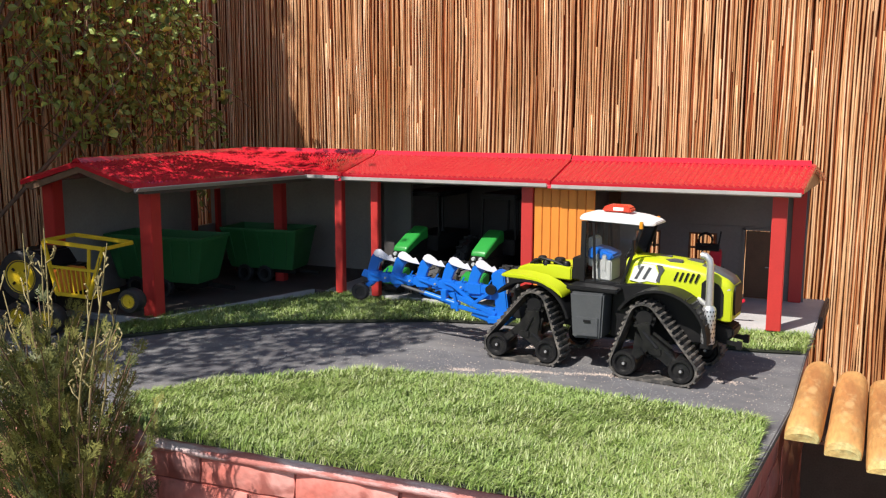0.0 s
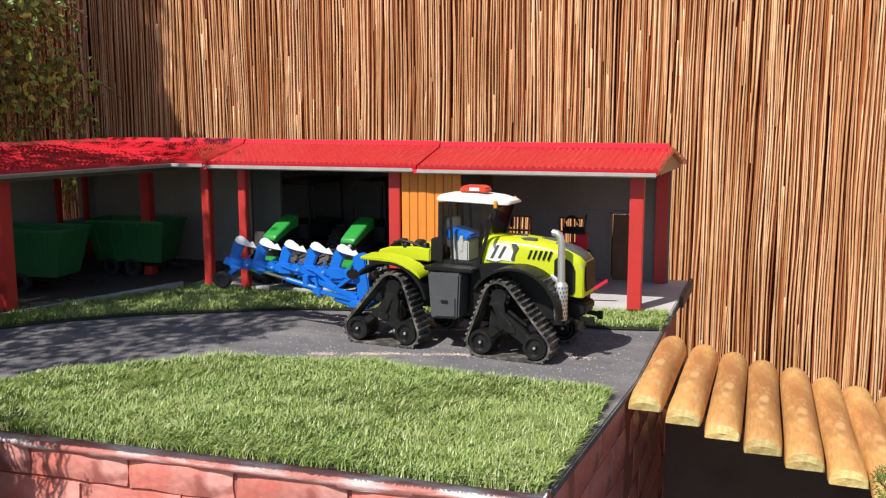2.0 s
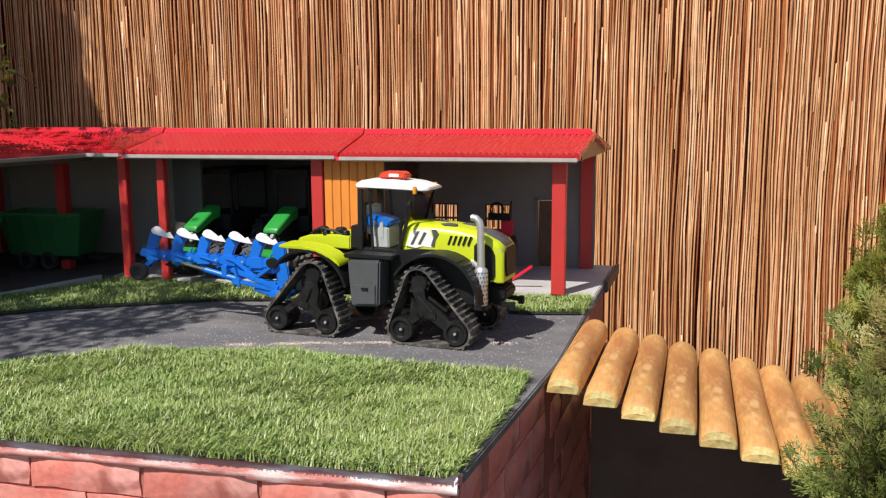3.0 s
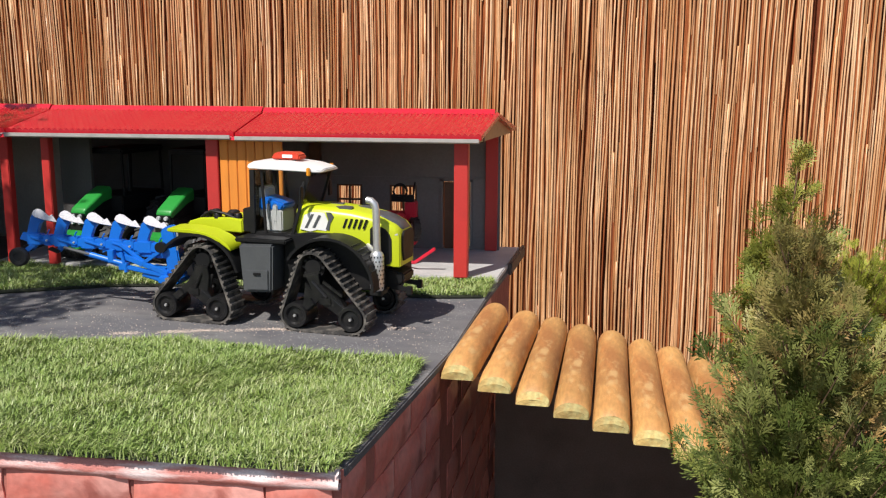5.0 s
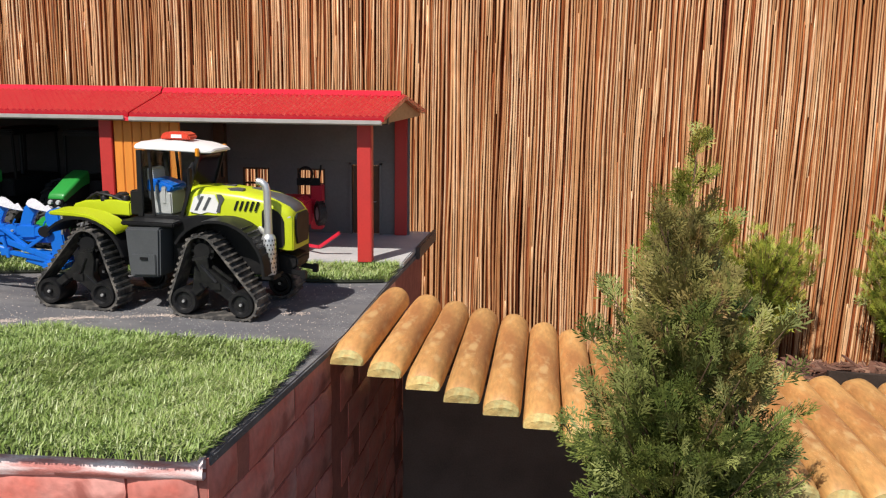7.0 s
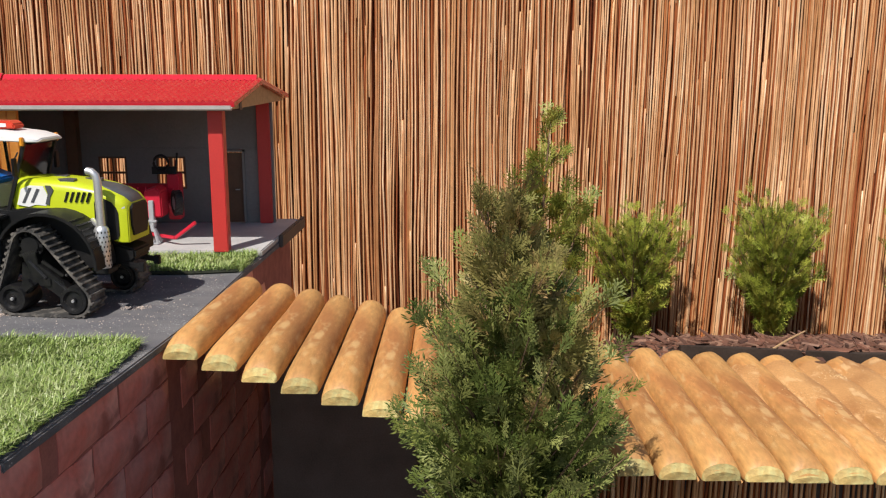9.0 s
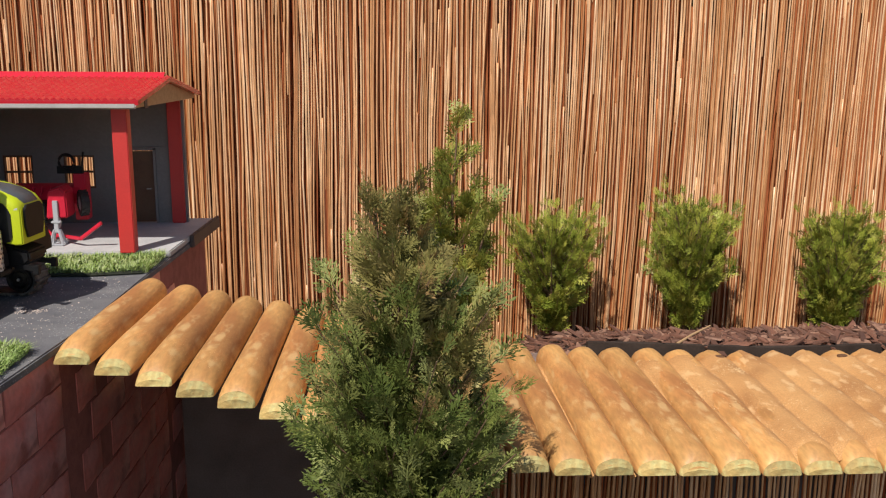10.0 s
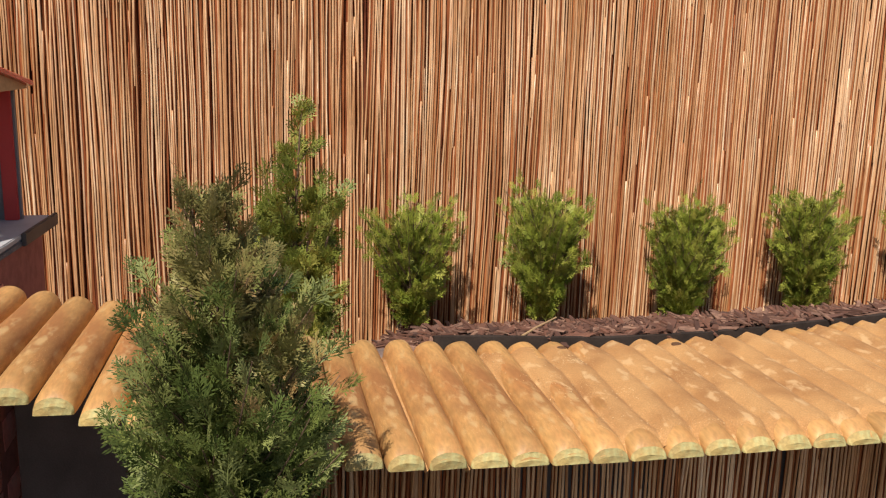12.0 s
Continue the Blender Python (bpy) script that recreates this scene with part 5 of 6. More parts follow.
def green_tractor(at, label):
    """A parked tractor whose nose points along -y."""
    t = thing("parked_tractor", label, "tractor", "green tractors in the barn", at=at)
    sec = lambda y, hw, zb, zt: [(px, y, pz) for _, px, pz in rounded(0, hw, zb, zt, 0.3)]
    # hood cut short at the eave's shadow edge; black beyond stands for its shaded rest
    hood = part("hood", Shape().loft([sec(0.0, 0.0165, 0.102, 0.113), sec(0.006, 0.0185, 0.103, 0.119), sec(0.06, 0.0195, 0.125, 0.147), sec(0.085, 0.02, 0.13, 0.155)]), GREEN, t, "glossy green hood", bevel=0.001, smooth=50)
    part("grille", Shape().prism([(-0.017, 0.07), (0.017, 0.07), (0.0175, 0.096), (0.0165, 0.108), (-0.0165, 0.108), (-0.0175, 0.096)], -0.003, 0.02), BLACK, t, "black front grille", bevel=0.001)
    for x in (-0.0085, 0.0085):
        for z, r in ((0.102, 0.0046), (0.09, 0.0044)):
            part("headlight", Shape().wheel([(0.001, -0.004), (r * 0.8, -0.004), (r, -0.002), (r, 0.003), (0.001, 0.003)], 14, pose(x, -0.004, z)), LAMPGLASS, hood, "clear round headlight")
    part("front_weight", Shape().prism([(-0.032, 0.038), (-0.03, 0.066), (-0.008, 0.074), (0.004, 0.072), (0.004, 0.04), (-0.006, 0.034)], -0.026, 0.026, "x"), GREEN, t, "green front weight block", bevel=0.002)
    part("chassis", Shape().box(-0.022, 0.022, 0.0, 0.26, 0.04, 0.1).bar((-0.075, 0.055, 0.042), (0.075, 0.055, 0.042), 0.012, 0.012).bar((-0.07, 0.2, 0.06), (0.07, 0.2, 0.06), 0.016, 0.016), BLACK, t, bevel=0.002)
    part("engine_block", Shape().prism([(0.006, 0.07), (0.006, 0.103), (0.06, 0.126), (0.084, 0.131), (0.084, 0.07)], -0.0165, 0.0165, "x"), BLACK, t, "black engine block", bevel=0.001)
    cab = part("cab", Shape().box(-0.045, 0.045, 0.086, 0.235, 0.1, 0.135), BLACK, t, "black cab base", bevel=0.002)
    for x in (-0.042, 0.042):
        for y in (0.098, 0.232):
            part("pillar", Shape().bar((x, y, 0.135), (x * 0.94, y, 0.222), 0.004, 0.004), BLACK, cab)
    # roof is black in place of the barn's shade over it
    part("roof", Shape().box(-0.045, 0.045, 0.092, 0.242, 0.222, 0.234), BLACK, cab, "cab roof coloured black for the shade", bevel=0.004)
    for x in (-0.074, -0.044, 0.044, 0.074):
        tyre("front_tyre", x, 0.055, 0.042, 0.042, 0.027, t, BLACK, lugs=16)
    for x in (-0.068, 0.068):
        tyre("rear_tyre", x, 0.2, 0.062, 0.062, 0.032, t, YELLOW)
    part("exhaust", Shape().tube([(0.028, 0.135, 0.14), (0.028, 0.135, 0.222)], 0.004, 8), BLACK, t)
    return t


green_tractor(pose(-0.613, 0.533, FLOOR, 0, 0, -8), "green toy tractor with twin front tyres parked under the roof")
green_tractor(pose(-0.798, 0.533, FLOOR, 0, 0, -10), "second green toy tractor parked beside the grey wall")


def green_trailer(at, label):
    t = thing("trailer", label, "trailer", "green trailers in the wing", at=at)
    L, W = 0.11, 0.055
    rings = []
    for z, l, w in ((0.034, L - 0.02, W - 0.016), (0.042, L - 0.016, W - 0.013), (0.125, L, W), (0.128, L + 0.003, W + 0.003), (0.134, L + 0.003, W + 0.003), (0.134, L - 0.003, W - 0.003), (0.046, L - 0.018, W - 0.016)):
        rings.append([(-l, -w, z), (l, -w, z), (l, w, z), (-l, w, z)])
    tub = part("tub", Shape().loft(rings), DARKGREEN, t, "green tapered tub", bevel=0.0015)
    for i in range(5):
        x = -0.085 + i * 0.0425
        for s_ in (-1, 1):
            part("rib", Shape().bar((x * 0.88, s_ * (W - 0.0115), 0.046), (x, s_ * (W + 0.002), 0.127), 0.004, 0.004), DARKGREEN, tub)
    part("frame", Shape().box(-0.09, 0.09, -0.02, 0.02, 0.022, 0.034).bar((0.09, 0, 0.028), (0.15, 0, 0.024), 0.008, 0.008), BLACK, t, "black trailer frame", bevel=0.001)
    for x in (-0.05, 0.01):
        for y in (-0.045, 0.045):
            tyre("tyre", x, y * 0.8, 0.022, 0.022, 0.018, t, BLACK, 90, 14)
    return t


green_trailer(pose(-1.195, 0.62, FLOOR, 0, 0, 4) @ Matrix.Diagonal((0.92, 1, 1, 1)), "green tipping trailer with ribbed sides in the shade")
green_trailer(pose(-1.31, 0.38, FLOOR, 0, 0, 3) @ Matrix.Diagonal((1.15, 1.0, 1.05, 1)), "green tipping trailer with lighter end board under the wing")


def yellow_machine(at):
    t = thing("harvest_machine", "yellow and black farm machine with a tubular frame", "farm machine", at=at)
    body = part("body", Shape().box(-0.17, -0.045, -0.02, 0.08, 0.03, 0.11).prism([(-0.15, 0.11), (-0.06, 0.11), (-0.08, 0.14), (-0.14, 0.14)], 0.0, 0.07), BLACK, t, "black machine body", bevel=0.004)
    fr = part("frame", Shape().bar((-0.052, -0.03, 0.165), (0.062, -0.03, 0.156), 0.006, 0.007).bar((-0.052, -0.03, 0.165), (-0.03, -0.03, 0.07), 0.006, 0.006)
              .bar((0.062, -0.03, 0.156), (0.03, -0.03, 0.068), 0.006, 0.006).bar((-0.03, -0.03, 0.072), (0.031, -0.03, 0.07), 0.006, 0.006).bar((0.036, -0.03, 0.158), (0.03, -0.03, 0.07), 0.005, 0.005)
              .bar((-0.042, -0.03, 0.12), (0.05, -0.03, 0.116), 0.004, 0.005).bar((-0.052, 0.05, 0.165), (0.062, 0.05, 0.156), 0.006, 0.007).bar((-0.052, -0.03, 0.165), (-0.052, 0.05, 0.165), 0.006, 0.006)
              .bar((0.062, -0.03, 0.156), (0.062, 0.05, 0.156), 0.006, 0.006).bar((0.03, -0.03, 0.068), (0.03, 0.05, 0.068), 0.006, 0.006).bar((-0.03, -0.03, 0.07), (-0.03, 0.05, 0.07), 0.006, 0.006), YELLOW, t, "yellow tubular frame", bevel=0.001)
    for i in range(7):
        part("tine", Shape().bar((-0.03 + i * 0.009, -0.028, 0.118), (-0.024 + i * 0.0085, -0.028, 0.072), 0.002, 0.002), YELLOW, fr)
    part("gearbox", Shape().box(-0.05, -0.015, -0.02, 0.03, 0.07, 0.112), ORANGE, t, "orange gearbox cover", bevel=0.003)
    for x, y, z, r, rr in ((-0.092, -0.03, 0.1, 0.046, 0.03), (-0.095, -0.04, 0.028, 0.028, 0.017), (-0.04, -0.04, 0.028, 0.028, 0.016), (0.07, 0.03, 0.055, 0.022, 0.013)):
        w = part("tyre", Shape().wheel([(rr * 0.9, -0.012), (r * 0.9, -0.012), (r, -0.007), (r, 0.007), (r * 0.9, 0.012), (rr * 0.9, 0.012), (rr * 0.9, -0.012)], 24, pose(x, y, z)), RUBBER, t, "black tyre")
        disc = Shape().wheel([(0.001, -0.013), (rr * 0.25, -0.013), (rr * 0.3, -0.0105), (rr * 0.85, -0.0105), (rr, -0.0125), (rr, 0.01), (0.001, 0.01)], 22, pose(x, y, z))
        d = part("rim", disc, YELLOW, w, "round yellow rim")
    for a in range(4):
        m = pose(-0.092, -0.0435, 0.1) @ pose(0, 0, 0, 0, 45 + 90 * a, 0)
        part("rim_slot", Shape().box(0.014, 0.02, -0.0008, 0.0008, -0.002, 0.002, m), BLACK, t)
    return t


yellow_machine(pose(-1.262, 0.07, 0.0, 0, 0, 4) @ Matrix.Diagonal((1.2, 1.1, 1.1, 1)))


def red_mower(at):
    t = thing("mower", "red toy mower with two black wheels on supports", "mower", at=at)
    body = part("body", Shape().prism([(-0.02, 0.05), (0.04, 0.05), (0.05, 0.075), (0.04, 0.096), (-0.01, 0.09), (-0.03, 0.07)], -0.085, 0.09, "x"), REDDARK, t, "red sloping cover", bevel=0.004)
    part("side_box", Shape().prism([(-0.1, 0.05), (-0.035, 0.046), (-0.03, 0.088), (-0.05, 0.1), (-0.095, 0.092)], -0.078, -0.03), REDDARK, body, bevel=0.004)
    part("side_box", Shape().prism([(0.036, 0.046), (0.085, 0.048), (0.084, 0.095), (0.07, 0.104), (0.044, 0.098)], -0.085, -0.035), REDDARK, body, bevel=0.003)
    for x in (-0.022, -0.002, 0.018):
        part("rib", Shape().bar((x, -0.032, 0.052), (x + 0.004, -0.012, 0.094), 0.004, 0.004), REDDARK, body)
    for x in (0.06,):
        part("bracket", Shape().box(x - 0.006, x + 0.006, -0.09, -0.076, 0.03, 0.08), GREYPL, body, "grey bracket", bevel=0.001)
    part("gear", Shape().box(-0.02, 0.03, -0.07, -0.04, 0.04, 0.075).tube([(-0.03, -0.06, 0.05), (0.04, -0.06, 0.055)], 0.006, 10), BLACK, t, "black gearbox", bevel=0.002)
    for x in (-0.115, 0.105):
        tyre("tyre", x, -0.035, 0.068, 0.024, 0.02, t, GREYPL, 35, 14)
    part("axle", Shape().tube([(-0.115, -0.02, 0.066), (0.105, -0.02, 0.066)], 0.004, 8), BLACK, t)
    part("back_plate", Shape().box(0.07, 0.1, 0.0, 0.03, 0.03, 0.118), REDDARK, t, bevel=0.002)
    bow = Shape()
    bow.tube([(0.06 + 0.018 * math.cos(w), -0.005, 0.14 + 0.014 * math.sin(w)) for w in [i * math.pi / 9 for i in range(19)]], 0.003, 6).box(0.035, 0.095, -0.002, 0.008, 0.118, 0.132).bar((0.092, 0.004, 0.125), (0.098, 0.004, 0.158), 0.004, 0.004)
    part("control_wheel", bow, BLACK, t, "black hand wheel")
    part("drawbar", Shape().bar((0.04, -0.055, 0.012), (0.12, -0.105, 0.014), 0.006, 0.006).bar((0.12, -0.105, 0.014), (0.175, -0.12, 0.045), 0.007, 0.007).bar((0.0, -0.06, 0.04), (0.05, -0.07, 0.008), 0.005, 0.005), REDDARK, t, "bent red drawbar", bevel=0.001)
    part("hose", Shape().tube([(-0.08, -0.085, 0.005), (-0.05, -0.1, 0.01), (-0.01, -0.09, 0.012), (0.015, -0.075, 0.028)], 0.004, 8), TEAL, t, "teal hose")
    return t


red_mower(pose(-0.207, 0.7, FLOOR) @ Matrix.Diagonal((0.8, 1.0, 1.05, 1)))


def axle_stand(at, material, label):
    t = thing("axle_stand", label, "axle stand", "stands before the mower", at=at)
    for sx in (-1, 1):
        for sy in (-1, 1):
            part("leg", Shape().bar((sx * 0.012, sy * 0.01, 0.001), (sx * 0.004, sy * 0.003, 0.03), 0.0035, 0.004), material, t)
    part("post", Shape().box(-0.004, 0.004, -0.004, 0.004, 0.024, 0.042).box(-0.009, 0.009, -0.004, 0.004, 0.042, 0.046), material, t, bevel=0.0008)
    part("foot_ring", Shape().bar((-0.0125, -0.0105, 0.003), (0.0125, -0.0105, 0.003), 0.002, 0.003).bar((-0.0125, 0.0105, 0.003), (0.0125, 0.0105, 0.003), 0.002, 0.003), material, t)


axle_stand(pose(-0.262, 0.592, FLOOR), REDDARK, "small red axle stand on the barn floor")
axle_stand(pose(-0.158, 0.61, FLOOR), GREYPL, "small silver grey axle stand on the floor")
jack = thing("trolley_jack", "small red trolley jack with a raised handle", "jack", at=pose(-0.335, 0.562, FLOOR, 0, 0, 20))
part("base", Shape().prism([(-0.022, 0.002), (0.02, 0.002), (0.018, 0.01), (0.0, 0.016), (-0.018, 0.014)], -0.009, 0.009), REDDARK, jack, bevel=0.001)
part("handle", Shape().tube([(-0.008, 0, 0.012), (-0.004, 0, 0.036), (0.0, 0, 0.046), (0.012, 0, 0.046)], 0.002, 7), REDDARK, jack)
for y in (-0.009, 0.009):
    part("castor", Shape().wheel([(0.001, -0.002), (0.004, -0.002), (0.004, 0.002), (0.001, 0.002)], 12, pose(0.014, y, 0.004)), BLACK, jack)


def crate(name, at, lx, ly, h, material, label, rows, cols):
    """An open box with slotted sides."""
    t = thing(name, label, "crate", at=at)
    for y, nm in ((-ly / 2, "side"), (ly / 2, "side")):
        s = Shape().box(-lx / 2, lx / 2, y - 0.001, y + 0.001, h - 0.008, h).box(-lx / 2, lx / 2, y - 0.001, y + 0.001, 0.008, 0.014)
        for i in range(rows + 1):
            z = 0.014 + (h - 0.022) * i / rows
            s.box(-lx / 2, lx / 2, y - 0.001, y + 0.001, z - 0.0012, z + 0.0012)
        for i in range(cols + 1):
            x = -lx / 2 + lx * i / cols
            s.box(x - 0.0012, x + 0.0012, y - 0.0011, y + 0.0011, 0.008, h)
        part(nm, s, material, t, smooth=0)
    for x in (-lx / 2, lx / 2):
        s = Shape().box(x - 0.001, x + 0.001, -ly / 2, ly / 2, h - 0.008, h).box(x - 0.001, x + 0.001, -ly / 2, ly / 2, 0.008, 0.014)
        for i in range(rows + 1):
            z = 0.014 + (h - 0.022) * i / rows
            s.box(x - 0.001, x + 0.001, -ly / 2, ly / 2, z - 0.0012, z + 0.0012)
        part("side", s, material, t, smooth=0)
    for x in (-lx / 2 + 0.004, 0, lx / 2 - 0.004):
        part("runner", Shape().box(x - 0.004, x + 0.004, -ly / 2, ly / 2, 0.0, 0.008), material, t)
    part("bottom", Shape().box(-lx / 2, lx / 2, -ly / 2, ly / 2, 0.008, 0.011), material, t)
    return t


crate("pallet_box", pose(-0.441, 0.508, 0.012, 0, 0, -3), 0.082, 0.05, 0.055, GREYPL, "grey plastic pallet box with slotted sides", 7, 14)
crate("basket", pose(-0.383, 0.528, FLOOR, 0, 0, 0), 0.026, 0.026, 0.038, WOODDARK, "small brown slotted basket beside the gate", 5, 5)

# ---- plants ----
THUJA = mat("thuja_scales", (0.1, 0.17, 0.04), 0.5, var=0.18, scale=9, bscale=80, bump=0, island=1, tint=(0.2, 0.22, 0.035), spec=0.25,
            ramp=[(0.035, 0.06, 0.014), (0.1, 0.14, 0.034), (0.21, 0.235, 0.058), (0.33, 0.345, 0.12), (0.06, 0.095, 0.022), (0.26, 0.28, 0.09), (0.11, 0.15, 0.036)])
THUJA_BUSH = mat("bush_scales", (0.16, 0.24, 0.05), 0.5, var=0.2, scale=12, bscale=80, bump=0, island=1, tint=(0.26, 0.3, 0.04), spec=0.25,
                 ramp=[(0.09, 0.13, 0.015), (0.2, 0.24, 0.03), (0.32, 0.35, 0.045), (0.46, 0.44, 0.08), (0.15, 0.19, 0.025), (0.42, 0.36, 0.07)])
THUJA_REAR = mat("pale_thuja_scales", (0.2, 0.27, 0.08), 0.5, var=0.2, scale=12, bscale=80, bump=0, island=1, tint=(0.16, 0.22, 0.05), spec=0.25,
                 ramp=[(0.075, 0.09, 0.012), (0.16, 0.18, 0.024), (0.26, 0.28, 0.05), (0.38, 0.37, 0.08), (0.11, 0.13, 0.018), (0.32, 0.28, 0.05)])
THUJA_TIP = mat("dry_thuja_scales", (0.2, 0.18, 0.06), 0.6, var=0.2, scale=12, bscale=80, bump=0, island=1, tint=(0.2, 0.12, 0.05),
                ramp=[(0.16, 0.15, 0.04), (0.28, 0.26, 0.07), (0.4, 0.32, 0.11), (0.22, 0.25, 0.06), (0.42, 0.26, 0.1)])
SHRUB = mat("shrub_scales", (0.1, 0.14, 0.04), 0.55, var=0.2, scale=12, bscale=80, bump=0, island=1, tint=(0.06, 0.08, 0.03),
            ramp=[(0.05, 0.065, 0.014), (0.11, 0.125, 0.025), (0.19, 0.19, 0.04), (0.3, 0.28, 0.07), (0.08, 0.09, 0.02)])
LEAF = mat("broad_leaves", (0.09, 0.12, 0.03), 0.45, var=0.15, scale=10, bscale=60, bump=0, island=1, tint=(0.16, 0.18, 0.05),
           ramp=[(0.15, 0.19, 0.05), (0.27, 0.34, 0.08), (0.35, 0.45, 0.1), (0.56, 0.68, 0.13), (0.2, 0.26, 0.06)])
TWIG = mat("pale_twigs", (0.34, 0.28, 0.12), 0.7, var=0.25, scale=40)


def spray(rnd, twigs=9):
    """A flat fan of scaly twigs, 1 long, growing along x: a thin spine with forked fingers, all one connected sheet."""
    vs, fs = [], []
    n = twigs + 2
    sag = rnd.uniform(-0.1, 0.14)
    for i in range(n):
        u = i / (n - 1)
        w = 0.016 * (1 - 0.7 * u)
        y, z = 0.05 * math.sin(u * 3 + sag * 20), sag * u * u
        vs += [(u * 0.8, y + w, z), (u * 0.8, y - w, z)]
    for i in range(n - 1):
        fs.append((2 * i, 2 * i + 1, 2 * i + 3, 2 * i + 2))

    def finger(base, ang, length, w, lift):
        """A pointed kite from the vertex base; gives its two side vertices."""
        x, y, z = vs[base]
        c, s_ = math.cos(ang), math.sin(ang)
        o = len(vs)
        vs.append((x + c * length * 0.55 - s_ * w, y + s_ * length * 0.55 + c * w, z + lift * 0.5))
        vs.append((x + c * length, y + s_ * length, z + lift))
        vs.append((x + c * length * 0.55 + s_ * w, y + s_ * length * 0.55 - c * w, z + lift * 0.5))
        fs.append((base, o + 2, o + 1, o))
        return o, o + 1, o + 2

    finger(2 * n - 2, rnd.uniform(-0.2, 0.2), 0.24, 0.022, 0.02)
    for i in range(1, n - 1):
        u = i / (n - 1)
        side = 1 if i % 2 else -1
        for sd in ((side, -side) if rnd.random() < 0.55 else (side,)):
            ang = sd * rnd.uniform(0.45, 0.85)
            ln = (0.46 - 0.28 * u) * rnd.uniform(0.7, 1.2)
            l_, tip, r_ = finger(2 * i if sd > 0 else 2 * i + 1, ang, ln, 0.03, rnd.uniform(-0.06, 0.06))
            for base, turn in ((l_, 0.6), (r_, -0.6), (tip, rnd.uniform(-0.4, 0.4))):
                if rnd.random() < 0.85:
                    finger(base, ang + turn * rnd.uniform(0.7, 1.2), ln * rnd.uniform(0.4, 0.7), 0.026, rnd.uniform(-0.04, 0.04))
    return np.array(vs), np.array(fs)


def sprays(name, spots, material, seed, parent, label=""):
    """Many fans at spots of (place, direction, size), joined into one crown."""
    rnd = random.Random(seed)
    kinds = [spray(rnd) for _ in range(12)]
    vs, fs, o = [], [], 0
    for p, d, size in spots:
        d = Vector(d).normalized()
        side = d.cross(Vector((rnd.gauss(0, 1), rnd.gauss(0, 1), rnd.gauss(0, 0.5)))).normalized()
        up = side.cross(d)
        v, f = kinds[rnd.randrange(12)]
        vs.append(v @ (np.array([d, side, up]) * size) + np.array(p))
        fs.append(f + o)
        o += len(v)
    return tagged(raw(name, np.concatenate(vs).tolist(), np.concatenate(fs).tolist(), material, parent), label)


def conifer(at, radius, count, size, seed, label, name, material, profile, leaders, group="", upright=0.0, per=11, dry=2.0, dry_material=None):
    """A small cypress: stems, side branches and a crown of flat fans in clumps along them. profile: relative radius by relative height.
    leaders: (x, y, height, share) of each top. dry: the relative height above which the thin brownish tips begin."""
    t = thing(name, label, "conifer", group, at=at)
    rnd = random.Random(seed)
    tops = []
    for x, y, top, share in leaders:
        line = [(x * u ** 1.8, y * u ** 1.8, top * u) for u in (0, 0.25, 0.5, 0.75, 0.98)]
        tops.append((line, top, share))
        part("stem", Shape().tube(line, [0.007, 0.006, 0.0042, 0.0026, 0.0008], 7), WOODDARK, t, "thin brown stem")
    spots, tips = [], []
    for line, top, share in tops:
        for q in range(16):
            f = 0.62 + 0.36 * q / 15
            c = Vector(line[2]).lerp(Vector(line[3]), f * 4 - 2) if f < 0.75 else Vector(line[3]).lerp(Vector(line[4]), (f - 0.75) / 0.23)
            (tips if f > dry - 0.1 else spots).append((c, (rnd.gauss(0, 0.35), rnd.gauss(0, 0.35), 1.0), size * rnd.uniform(0.6, 1.0)))
    twig = Shape()
    for _ in range(count // per):
        while True:
            line, top, share = rnd.choices(tops, [q[2] for q in tops])[0]
            u = rnd.random()
            k = min(len(profile) - 2, int(u * (len(profile) - 1)))
            rel = profile[k] + (profile[k + 1] - profile[k]) * (u * (len(profile) - 1) - k)
            if rnd.random() < rel + 0.08:
                break
        j = min(3, int(u * 4))
        c = Vector(line[j]).lerp(Vector(line[j + 1]), u * 4 - j)
        w = rnd.uniform(0, 2 * math.pi)
        lump = 1 + 0.28 * noise.noise((math.cos(w) * 1.5 + seed, math.sin(w) * 1.5, u * 7))
        reach = radius * rel * lump * share ** 0.25 * rnd.uniform(0.55, 1.12)
        rise = rnd.uniform(0.15, 0.75) + 0.9 * u * u + upright
        way = Vector((math.cos(w), math.sin(w), 0))
        end = c + way * reach + Vector((0, 0, reach * rise))
        twig.tube([c, c.lerp(end, 0.5) - Vector((0, 0, 0.08 * reach)), end], [0.0017, 0.0012, 0.0006], 4)
        for q in range(per):
            f = 0.18 + 0.84 * (q + rnd.random()) / per
            p = c.lerp(end, f) - Vector((0, 0, 0.3 * reach * f * (1 - f))) + Vector((rnd.gauss(0, 0.004), rnd.gauss(0, 0.004), rnd.gauss(0, 0.004)))
            d = way * rnd.uniform(0.5, 1.1) + Vector((rnd.gauss(0, 0.42), rnd.gauss(0, 0.42), rise + rnd.gauss(0, 0.3)))
            (tips if u + rnd.gauss(0, 0.03) > dry else spots).append((p, d, size * rnd.uniform(0.55, 1.25) * (1.1 - 0.4 * u) * (1 - 0.25 * f)))
    tagged(part("branchwork", twig, WOODDARK, t, "thin brown branchwork"), kind="stuff")
    sprays("crown", spots, material, seed + 1, t)
    if tips:
        sprays("dry_top", tips, dry_material or material, seed + 2, t, "thin olive brown tips")
    return t


